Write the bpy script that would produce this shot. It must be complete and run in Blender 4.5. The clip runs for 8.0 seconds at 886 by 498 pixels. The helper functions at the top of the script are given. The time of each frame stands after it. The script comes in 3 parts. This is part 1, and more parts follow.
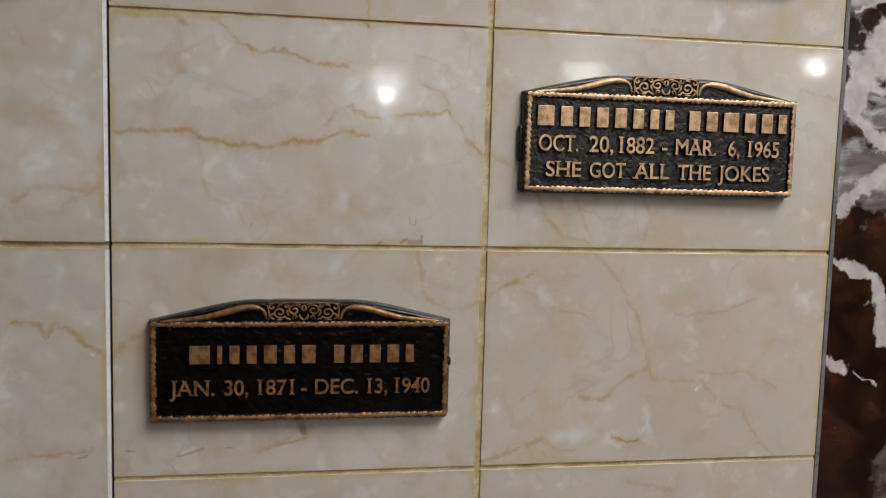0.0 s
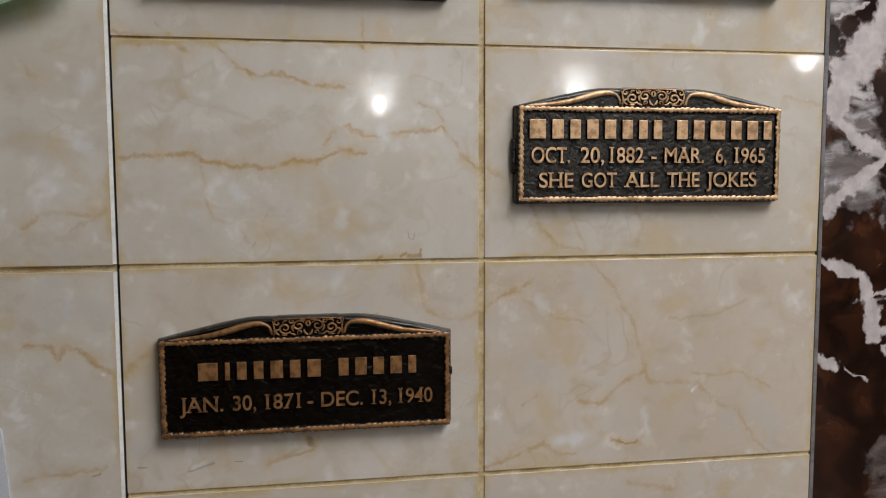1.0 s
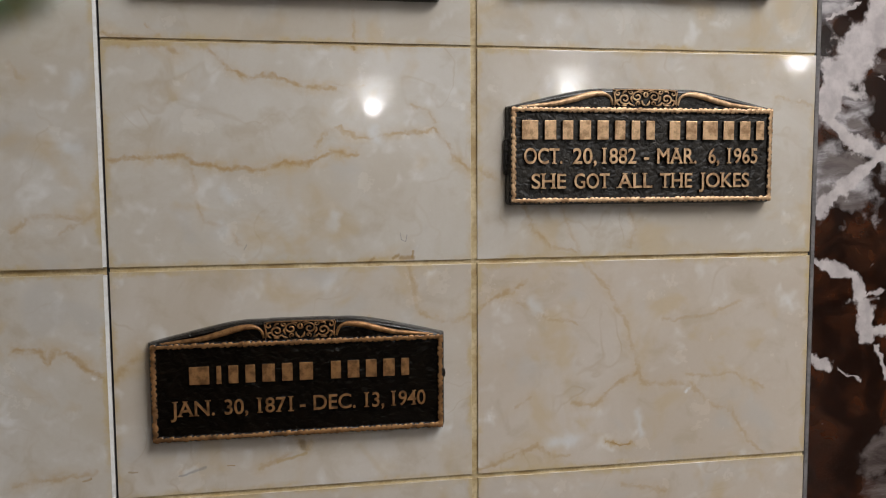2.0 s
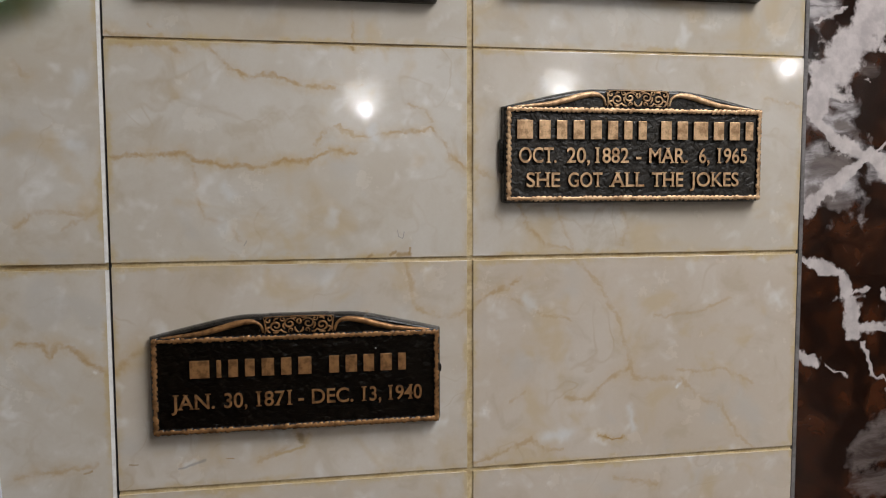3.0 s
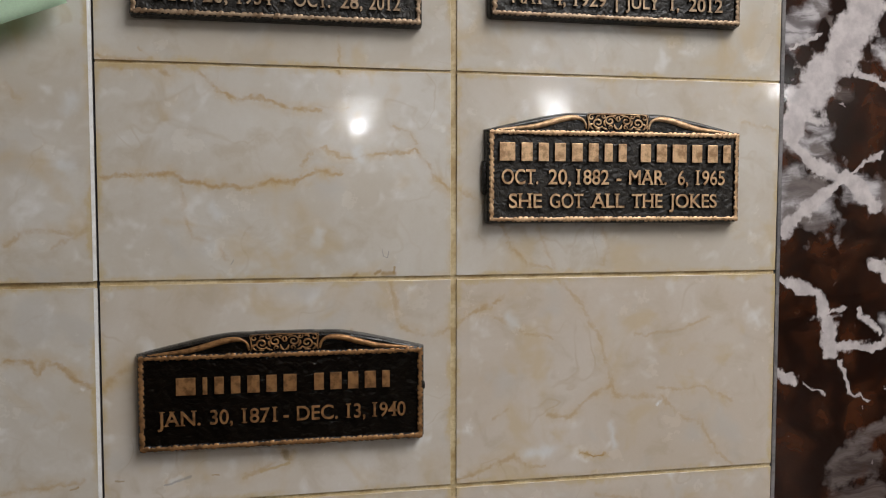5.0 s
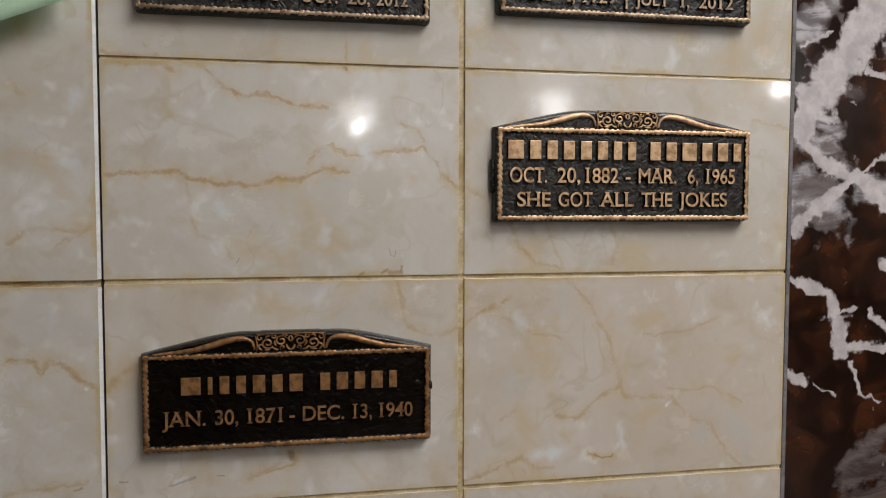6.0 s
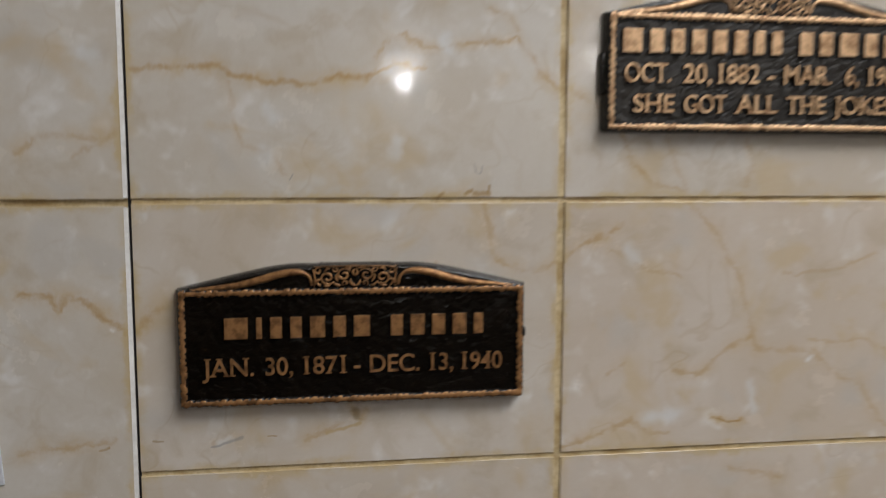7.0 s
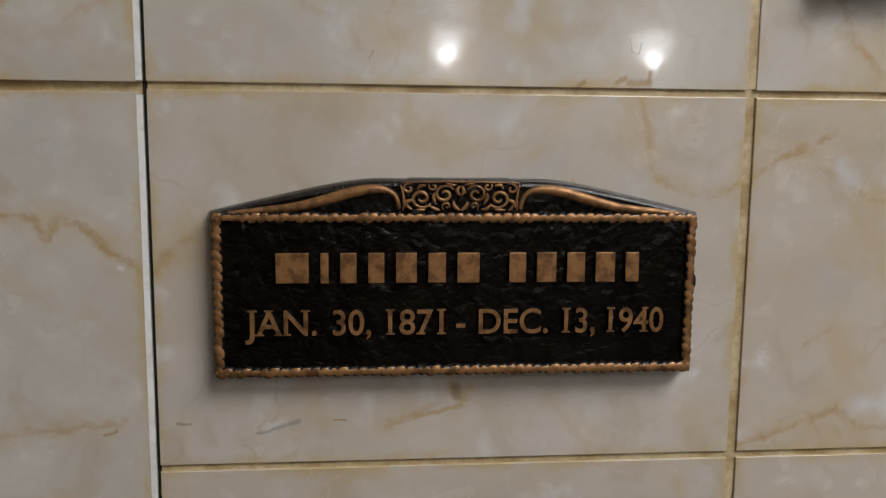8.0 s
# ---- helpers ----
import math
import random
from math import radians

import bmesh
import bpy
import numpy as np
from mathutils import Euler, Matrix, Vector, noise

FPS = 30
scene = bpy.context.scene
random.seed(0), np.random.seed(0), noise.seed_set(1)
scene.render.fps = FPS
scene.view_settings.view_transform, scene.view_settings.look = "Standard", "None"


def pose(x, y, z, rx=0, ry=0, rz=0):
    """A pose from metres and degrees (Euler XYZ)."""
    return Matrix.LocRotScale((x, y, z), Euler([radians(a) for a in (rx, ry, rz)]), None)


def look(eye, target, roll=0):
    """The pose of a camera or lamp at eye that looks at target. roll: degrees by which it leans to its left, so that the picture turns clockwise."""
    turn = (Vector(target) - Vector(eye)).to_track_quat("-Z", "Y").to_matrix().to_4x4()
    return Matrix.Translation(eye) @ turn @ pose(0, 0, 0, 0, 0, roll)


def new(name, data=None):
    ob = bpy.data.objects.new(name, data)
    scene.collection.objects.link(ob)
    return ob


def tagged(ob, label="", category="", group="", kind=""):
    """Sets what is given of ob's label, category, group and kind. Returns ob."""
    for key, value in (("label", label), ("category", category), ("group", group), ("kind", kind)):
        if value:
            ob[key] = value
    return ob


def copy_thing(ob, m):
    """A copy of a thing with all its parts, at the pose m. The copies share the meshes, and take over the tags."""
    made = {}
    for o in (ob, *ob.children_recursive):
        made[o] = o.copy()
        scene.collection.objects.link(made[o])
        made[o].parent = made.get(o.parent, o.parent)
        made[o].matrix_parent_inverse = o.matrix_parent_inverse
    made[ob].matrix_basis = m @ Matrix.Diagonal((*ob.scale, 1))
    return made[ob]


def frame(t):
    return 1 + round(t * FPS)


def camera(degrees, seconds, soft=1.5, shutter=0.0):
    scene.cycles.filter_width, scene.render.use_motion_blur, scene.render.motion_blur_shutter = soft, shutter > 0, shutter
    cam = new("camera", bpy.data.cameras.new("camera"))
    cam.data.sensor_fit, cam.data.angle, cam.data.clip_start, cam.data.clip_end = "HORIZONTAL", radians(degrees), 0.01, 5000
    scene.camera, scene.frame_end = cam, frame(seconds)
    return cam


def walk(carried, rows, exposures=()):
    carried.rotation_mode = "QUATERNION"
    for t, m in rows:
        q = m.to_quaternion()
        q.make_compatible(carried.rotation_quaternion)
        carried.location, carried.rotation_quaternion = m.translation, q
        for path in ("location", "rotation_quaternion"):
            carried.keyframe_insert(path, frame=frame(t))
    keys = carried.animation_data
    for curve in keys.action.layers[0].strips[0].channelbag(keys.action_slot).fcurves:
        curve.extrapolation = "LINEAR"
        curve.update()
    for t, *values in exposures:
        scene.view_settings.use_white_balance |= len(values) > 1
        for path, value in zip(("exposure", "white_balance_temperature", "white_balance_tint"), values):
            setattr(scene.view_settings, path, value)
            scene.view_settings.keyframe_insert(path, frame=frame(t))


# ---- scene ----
cam = camera(57.9, 8.0, soft=1.05, shutter=0.5)
PATH = [
    (0, (-0.143, -0.671, 1.411), (0.172, 1.296, 1.23), 1.5),
    (0.5, (-0.146, -0.688, 1.416), (0.166, 1.281, 1.249), -0.1),
    (1, (-0.147, -0.689, 1.419), (0.175, 1.278, 1.251), -0.2),
    (1.5, (-0.145, -0.685, 1.419), (0.18, 1.281, 1.249), -0.4),
    (2.8, (-0.1495, -0.6950, 1.4173), (0.2076, 1.2670, 1.2657), -0.21),
    (3, (-0.152, -0.699, 1.414), (0.206, 1.262, 1.259), -0.2),
    (3.5, (-0.155, -0.709, 1.413), (0.209, 1.253, 1.281), -0.0),
    (4, (-0.142, -0.706, 1.418), (0.229, 1.255, 1.288), 0.1),
    (4.5, (-0.143, -0.714, 1.418), (0.231, 1.247, 1.301), -0.0),
    (6, (-0.151, -0.705, 1.415), (0.223, 1.256, 1.304), 0.1),
    (6.2, (-0.1517, -0.6909, 1.4154), (0.2179, 1.2707, 1.2895), 0.18),
    (6.5, (-0.156, -0.652, 1.398), (0.202, 1.308, 1.226), 0.2),
    (6.7, (-0.1575, -0.6324, 1.3937), (0.1675, 1.3304, 1.1892), 0.30),
    (7, (-0.166, -0.573, 1.375), (0.103, 1.398, 1.167), 0.1),
    (7.2, (-0.1695, -0.5265, 1.3540), (0.0592, 1.4441, 1.1352), 0.25),
    (7.5, (-0.179, -0.466, 1.341), (-0.009, 1.513, 1.106), 0.1),
    (7.8, (-0.1893, -0.4240, 1.3275), (-0.0341, 1.5560, 1.0835), 0.20),
    (8, (-0.195, -0.405, 1.322), (-0.020, 1.571, 1.067), 0.5),
]
EXPOSURES = [(0, -0.02), (6.0, -0.02), (7.0, -0.05), (8.0, -0.10)]
walk(cam, [(t, look(eye, target, roll)) for t, eye, target, roll in PATH], EXPOSURES)

# ---- world and light ----
world = bpy.data.worlds.new("world")
scene.world = world
world.use_nodes = True
world.node_tree.nodes["Background"].inputs[0].default_value = (0.05, 0.05, 0.05, 1)
world.node_tree.nodes["Background"].inputs[1].default_value = 0.0

CEILING_Z = 3.0
HALL_DEPTH = 10.4
HALL_LEFT, HALL_RIGHT = -5.0, 9.0
# Unseen fixtures: the first lights the wall from upper right, the others are added fill.
CEILING_LIGHTS = [(0.95, -1.34, 51), (1.6, -3.6, 26), (-2.6, -5.4, 3)]
LIGHT_RADIUS = 0.80
HALL_LAMPS = [(0.72, -9.6, 2.40), (3.32, -9.6, 2.42), (6.62, -9.6, 2.86)]
BULB_GLOW, SHADE_GLOW = 170.0, 13.0


def area_light(name, x, y, watts, size):
    data = bpy.data.lights.new(name, "AREA")
    data.shape, data.size, data.energy = "DISK", size, watts
    data.color = (0.99, 0.985, 1.0)
    ob = new(name, data)
    ob.matrix_world = pose(x, y, CEILING_Z - 0.10)
    return ob


for lx, ly, watts in CEILING_LIGHTS:
    area_light("ceiling_light_glow", lx, ly, watts, 2 * LIGHT_RADIUS - 0.1)


# ---- materials ----
class Net:
    """A small wrapper for building node trees."""

    def __init__(self, name):
        self.mat = bpy.data.materials.new(name)
        self.mat.use_nodes = True
        self.tree = self.mat.node_tree
        self.tree.nodes.clear()
        self.out = self.tree.nodes.new("ShaderNodeOutputMaterial")
        self.bsdf = self.tree.nodes.new("ShaderNodeBsdfPrincipled")
        self.tree.links.new(self.bsdf.outputs[0], self.out.inputs[0])

    def link(self, value, socket):
        if isinstance(value, bpy.types.NodeSocket):
            self.tree.links.new(value, socket)
        elif value is not None:
            socket.default_value = value

    def set(self, **values):
        for key, value in values.items():
            self.link(value, self.bsdf.inputs[key.replace("_", " ")])

    def math(self, op, a, b=None, c=None, clamp=False):
        n = self.tree.nodes.new("ShaderNodeMath")
        n.operation, n.use_clamp = op, clamp
        for value, socket in zip((a, b, c), n.inputs):
            self.link(value, socket)
        return n.outputs[0]

    def vec(self, op, a, b=None, scale=None):
        n = self.tree.nodes.new("ShaderNodeVectorMath")
        n.operation = op
        self.link(a, n.inputs[0])
        self.link(b, n.inputs[1])
        if scale is not None:
            self.link(scale, n.inputs["Scale"])
        return n.outputs["Value"] if op in ("DOT_PRODUCT", "DISTANCE", "LENGTH") else n.outputs[0]

    def local(self):
        return self.tree.nodes.new("ShaderNodeTexCoord").outputs["Object"]

    def random(self):
        return self.tree.nodes.new("ShaderNodeObjectInfo").outputs["Random"]

    def noise(self, p, scale, detail=4.0, rough=0.55, colour=False, distortion=0.0):
        n = self.tree.nodes.new("ShaderNodeTexNoise")
        self.link(p, n.inputs["Vector"])
        n.inputs["Scale"].default_value, n.inputs["Detail"].default_value = scale, detail
        n.inputs["Roughness"].default_value, n.inputs["Distortion"].default_value = rough, distortion
        return n.outputs["Color" if colour else "Fac"]

    def voronoi(self, p, scale, feature="DISTANCE_TO_EDGE"):
        n = self.tree.nodes.new("ShaderNodeTexVoronoi")
        n.feature = feature
        self.link(p, n.inputs["Vector"])
        n.inputs["Scale"].default_value = scale
        return n.outputs["Distance"]

    def ramp(self, x, low, high, to_low=0.0, to_high=1.0, smooth=True):
        n = self.tree.nodes.new("ShaderNodeMapRange")
        n.interpolation_type = "SMOOTHSTEP" if smooth else "LINEAR"
        for value, socket in zip((x, low, high, to_low, to_high), n.inputs):
            self.link(value, socket)
        return n.outputs[0]

    def mix(self, fac, a, b, blend="MIX"):
        n = self.tree.nodes.new("ShaderNodeMix")
        n.data_type, n.blend_type = "RGBA", blend
        self.link(fac, n.inputs[0])
        for value, socket in ((a, n.inputs[6]), (b, n.inputs[7])):
            self.link((*value, 1) if isinstance(value, tuple) else value, socket)
        return n.outputs[2]

    def bump(self, height, strength, distance, normal=None):
        n = self.tree.nodes.new("ShaderNodeBump")
        n.inputs["Strength"].default_value, n.inputs["Distance"].default_value = strength, distance
        self.link(height, n.inputs["Height"])
        self.link(normal, n.inputs["Normal"])
        return n.outputs[0]

    def shifted(self, p, amount=7.0):
        c = self.tree.nodes.new("ShaderNodeCombineXYZ")
        r = self.random()
        for k, factor in enumerate((1.0, 0.61, 1.7)):
            self.link(self.math("MULTIPLY", r, amount * factor), c.inputs[k])
        return self.vec("ADD", p, c.outputs[0])

    def wobble(self, p, scale, amount, detail=3.0):
        centred = self.vec("SUBTRACT", self.noise(p, scale, detail, colour=True), (0.5, 0.5, 0.5))
        return self.vec("ADD", p, self.vec("MULTIPLY", centred, (amount, 0.0, amount)))

    def segment(self, p, a, b):
        """The distance of p from the line between two points of the surface."""
        ax, az, bx, bz = *a, *b
        dx, dz = bx - ax, bz - az
        length2 = dx * dx + dz * dz + 1e-12
        pa = self.vec("SUBTRACT", p, (ax, 0.0, az))
        along = self.math("ADD", self.vec("DOT_PRODUCT", pa, (dx / length2, 0.0, dz / length2)), 0.0, clamp=True)
        return self.vec("DISTANCE", pa, self.vec("SCALE", (dx, 0.0, dz), scale=along))


def flat(p_net, p):
    return p_net.vec("MULTIPLY", p, (1.0, 0.0, 1.0))


def cream_marble(name, veins, patches, marks, width, height, warmth=0.0):
    """Polished cream marble with tan veins along the given lines: ((x, z), ...), half width, strength; patches: two ends and a half width of chalky spots; marks: two ends, a half width and a tone of stains and scuffs; width and height are the tile's."""
    k = Net(name)
    p = k.local()
    q = k.shifted(p)
    w = flat(k, k.wobble(k.wobble(p, 55.0, 0.010), 200.0, 0.0065, 3.0))
    vein, stain = None, None
    for points, reach, strength in veins:
        near = None
        for a, b in zip(points, points[1:]):
            d = k.segment(w, a, b)
            near = d if near is None else k.math("MINIMUM", near, d)
        line = k.ramp(near, 0.0, reach * 2.3, strength, 0.0)
        halo = k.ramp(near, 0.0, reach * 8.0, strength, 0.0)
        vein = line if vein is None else k.math("MAXIMUM", vein, line)
        stain = halo if stain is None else k.math("MAXIMUM", stain, halo)
    cloud = k.noise(q, 8.0, 5.0, 0.6, distortion=0.6)
    mottle = k.noise(q, 30.0, 4.0, 0.55, distortion=0.5)
    grain = k.noise(q, 420.0, 3.0, 0.6)
    colour = k.mix(k.ramp(cloud, 0.32, 0.68), (0.560, 0.500, 0.415), (0.650, 0.615, 0.560))
    colour = k.mix(warmth, colour, (0.605, 0.480, 0.372))
    # pale crystalline patches with soft edges
    crystal = k.noise(q, 40.0, 2.0, 0.5, distortion=0.25)
    pale = k.math("MULTIPLY", k.ramp(crystal, 0.54, 0.72), k.ramp(mottle, 0.42, 0.66))
    colour = k.mix(k.math("MULTIPLY", pale, 0.85), colour, (0.76, 0.74, 0.71))
    colour = k.mix(k.math("MULTIPLY", k.ramp(mottle, 0.48, 0.27), 0.50), colour, (0.47, 0.385, 0.27))
    ash = k.noise(q, 19.0, 2.0, 0.5, distortion=0.3)
    colour = k.mix(k.math("MULTIPLY", k.ramp(ash, 0.58, 0.74), 0.45), colour, (0.52, 0.50, 0.47))
    blush = k.noise(k.shifted(p, 11.0), 17.0, 3.0, 0.55, distortion=0.5)
    colour = k.mix(k.math("MULTIPLY", k.ramp(blush, 0.54, 0.70), 0.60), colour, (0.56, 0.43, 0.25))
    hair = k.math("ABSOLUTE", k.math("SUBTRACT", k.noise(q, 10.0, 3.0, 0.5, distortion=0.5), 0.5))
    hair = k.math("MULTIPLY", k.ramp(hair, 0.0, 0.012, 1.0, 0.0), k.ramp(cloud, 0.46, 0.64))
    colour = k.mix(k.math("MULTIPLY", hair, 0.30), colour, (0.44, 0.32, 0.18))
    if vein is not None:
        fade = k.ramp(k.noise(p, 75.0, 4.0), 0.32, 0.60, 0.22, 1.0)
        spread = k.ramp(k.noise(p, 40.0, 4.0, 0.6), 0.40, 0.66, 0.10, 1.0)
        colour = k.mix(k.math("MULTIPLY", k.math("MULTIPLY", stain, 0.90), spread), colour, (0.55, 0.405, 0.215))
        colour = k.mix(k.math("MULTIPLY", vein, fade), colour, (0.45, 0.28, 0.11))
    # grout stain soaked into the edges
    apart = k.tree.nodes.new("ShaderNodeSeparateXYZ")
    k.link(w, apart.inputs[0])
    inward = k.math("MINIMUM", k.math("SUBTRACT", width / 2, k.math("ABSOLUTE", apart.outputs[0])),
                    k.math("SUBTRACT", height / 2, k.math("ABSOLUTE", apart.outputs[2])))
    soak = k.math("MULTIPLY", k.ramp(inward, 0.0, 0.0065, 0.75, 0.0), k.ramp(k.noise(q, 21.0, 4.0, 0.6), 0.36, 0.62))
    colour = k.mix(soak, colour, (0.56, 0.42, 0.20))
    soft = flat(k, k.wobble(p, 70.0, 0.012, 2.0))
    for a, b, reach in patches:
        chalk = k.ramp(k.segment(soft, a, b), 0.0, reach, 0.70, 0.0)
        colour = k.mix(k.math("MULTIPLY", chalk, k.ramp(crystal, 0.30, 0.70, 0.62, 1.0)), colour, (0.70, 0.71, 0.71))
    thin = flat(k, k.wobble(p, 160.0, 0.003, 3.0))
    for a, b, reach, tone in marks:
        spot = k.ramp(k.segment(thin, a, b), reach * 0.25, reach * 1.5, 0.80, 0.0)
        colour = k.mix(k.math("MULTIPLY", spot, k.ramp(mottle, 0.30, 0.62, 0.65, 1.0)), colour, tone)
    colour = k.mix(k.ramp(grain, 0.3, 0.7, 0.0, 0.06), colour, (0.45, 0.38, 0.28))
    wear = k.noise(q, 24.0, 5.0, 0.65)
    k.set(Base_Color=colour, Roughness=k.ramp(wear, 0.3, 0.75, 0.16, 0.30), IOR=1.5, Coat_Weight=0.75, Coat_Roughness=0.06, Coat_IOR=1.5,
          Normal=k.bump(grain, 0.05, 0.0003), Coat_Normal=k.bump(k.noise(q, 16.0, 3.0), 0.14, 0.0008))
    return k.mat


def red_marble(name, pale, grey, haze):
    """Polished oxblood marble with thick pale and grey veins along given lines with their half widths."""
    k = Net(name)
    p = k.local()
    w = flat(k, k.wobble(k.wobble(p, 38.0, 0.020), 170.0, 0.008, 5.0))

    swell = k.ramp(k.noise(p, 52.0, 3.0, 0.55), 0.30, 0.70, 1.65, 0.50, smooth=False)

    def blot(rows, edge):
        mask = None
        for a, b, width in rows:
            m = k.ramp(k.math("MULTIPLY", k.segment(w, a, b), swell), width * (1 - edge) - 0.0006, width * (1 + edge) + 0.0006, 1.0, 0.0)
            mask = m if mask is None else k.math("MAXIMUM", mask, m)
        return mask

    white, ash, veil = blot(pale, 0.22), blot(grey, 0.40), blot(haze, 0.70)
    body = k.noise(p, 22.0, 5.0, 0.6, distortion=0.7)
    colour = k.mix(k.ramp(body, 0.42, 0.72), (0.011, 0.0034, 0.0018), (0.064, 0.019, 0.0070))
    speck = k.noise(p, 44.0, 3.0, 0.55, distortion=0.5)
    patch = k.noise(p, 9.0, 2.0)
    small = k.math("MULTIPLY", k.ramp(speck, 0.66, 0.685), k.ramp(patch, 0.42, 0.60))
    colour = k.mix(k.math("MULTIPLY", small, 0.75), colour, (0.42, 0.37, 0.36))
    shade = k.noise(p, 60.0, 4.0, 0.6)
    slant = k.wobble(p, 30.0, 0.012)
    turn = k.tree.nodes.new("ShaderNodeMapping")
    k.link(slant, turn.inputs["Vector"])
    turn.inputs["Rotation"].default_value = (0.0, radians(-32), 0.0)
    turn.inputs["Scale"].default_value = (18.0, 18.0, 75.0)
    streak = k.noise(turn.outputs[0], 1.0, 5.0, 0.6, distortion=0.8)
    veil = k.math("MULTIPLY", veil, k.ramp(streak, 0.34, 0.54, 0.55, 1.0))
    colour = k.mix(veil, colour, k.mix(k.ramp(streak, 0.38, 0.66), (0.30, 0.275, 0.28), (0.56, 0.52, 0.525)))
    cloud = k.noise(turn.outputs[0], 0.6, 5.0, 0.62, distortion=0.5)
    colour = k.mix(k.math("MULTIPLY", ash, k.ramp(cloud, 0.30, 0.60, 0.45, 0.92)), colour, k.mix(k.ramp(cloud, 0.35, 0.65), (0.085, 0.062, 0.055), (0.18, 0.150, 0.14)))
    colour = k.mix(k.math("MULTIPLY", white, 0.96), colour, k.mix(k.ramp(shade, 0.3, 0.7), (0.46, 0.41, 0.405), (0.66, 0.60, 0.585)))
    k.set(Base_Color=colour, Roughness=k.ramp(shade, 0.3, 0.7, 0.14, 0.24), IOR=1.5, Specular_IOR_Level=0.35, Coat_Weight=0.6, Coat_Roughness=0.03, Coat_IOR=1.5,
          Normal=k.bump(k.noise(p, 10.0, 2.0), 0.2, 0.0012))
    return k.mat


def plain(name, low, high, scale, rough=0.6, metal=0.0, bump=0.0, depth=0.001, fine=6.0):
    """Two tones mixed by a coarse and a fine noise, with matching relief."""
    k = Net(name)
    p = k.local()
    coarse, small = k.noise(p, scale, 4.0), k.noise(p, scale * fine, 4.0)
    both = k.math("ADD", k.math("MULTIPLY", coarse, 0.6), k.math("MULTIPLY", small, 0.4))
    k.set(Base_Color=k.mix(k.ramp(both, 0.35, 0.65), low, high), Metallic=metal,
          Roughness=k.ramp(small, 0.3, 0.7, max(0.03, rough - 0.08), min(1.0, rough + 0.08)))
    if bump:
        k.set(Normal=k.bump(both, bump, depth))
    return k.mat


def bronze_paint(name, deep, bright, low=0.34, high=0.52):
    """Satin bronze with tarnish in the hollows of its own grain."""
    k = Net(name)
    p = k.local()
    tarnish, grain = k.noise(p, 150.0, 5.0, 0.6), k.noise(p, 900.0, 3.0)
    colour = k.mix(k.ramp(tarnish, 0.34, 0.60), deep, bright)
    colour = k.mix(k.ramp(grain, 0.52, 0.72, 0.0, 0.35), colour, tuple(0.6 * c for c in deep))
    k.set(Base_Color=colour, Metallic=0.5, Roughness=k.ramp(grain, 0.3, 0.7, low, high), Normal=k.bump(tarnish, 0.25, 0.0006, k.bump(grain, 0.2, 0.0002)))
    return k.mat


def dark_field(name, tone, gloss, relief, sheen, coarse=1.0):
    """Dark leather-grained casting, lacquered."""
    k = Net(name)
    p = k.local()
    skin = k.voronoi(k.wobble(p, 160.0, 0.008), 190.0 / coarse)
    fold = k.noise(p, 100.0 / coarse, 3.0, 0.5, distortion=1.4)
    fine = k.noise(p, 700.0, 3.0)
    colour = k.mix(k.ramp(fold, 0.35, 0.7), tuple(0.45 * c for c in tone), tone)
    height = k.math("ADD", fold, k.math("MULTIPLY", skin, 1.0))
    k.set(Base_Color=colour, Roughness=k.ramp(fine, 0.3, 0.7, gloss, gloss + 0.14), Specular_IOR_Level=sheen,
          Normal=k.bump(height, relief, 0.0016, k.bump(fine, 0.12, 0.0003)))
    return k.mat


def glowing(name, colour, strength):
    k = Net(name)
    k.set(Base_Color=(0.8, 0.8, 0.8, 1), Emission_Color=(*colour, 1), Emission_Strength=strength)
    return k.mat


def paper(name, colour):
    k = Net(name)
    p = k.local()
    fibre = k.noise(p, 500.0, 3.0)
    tint = k.mix(k.ramp(fibre, 0.3, 0.7), tuple(0.93 * c for c in colour), colour)
    k.set(Base_Color=tint, Roughness=0.75)
    thin = k.tree.nodes.new("ShaderNodeBsdfTranslucent")
    k.link(tint, thin.inputs[0])
    mix = k.tree.nodes.new("ShaderNodeMixShader")
    mix.inputs[0].default_value = 0.4
    k.link(k.bsdf.outputs[0], mix.inputs[1])
    k.link(thin.outputs[0], mix.inputs[2])
    k.tree.links.new(mix.outputs[0], k.out.inputs[0])
    return k.mat


def grout_material(name):
    k = Net(name)
    p = k.local()
    dirt, fine = k.noise(p, 26.0, 5.0, 0.65), k.noise(p, 380.0, 3.0)
    colour = k.mix(k.ramp(dirt, 0.34, 0.62), (0.40, 0.275, 0.115), (0.65, 0.535, 0.325))
    colour = k.mix(k.ramp(fine, 0.4, 0.75, 0.0, 0.4), colour, (0.30, 0.19, 0.08))
    k.set(Base_Color=colour, Roughness=0.55, Normal=k.bump(fine, 0.5, 0.0005))
    return k.mat


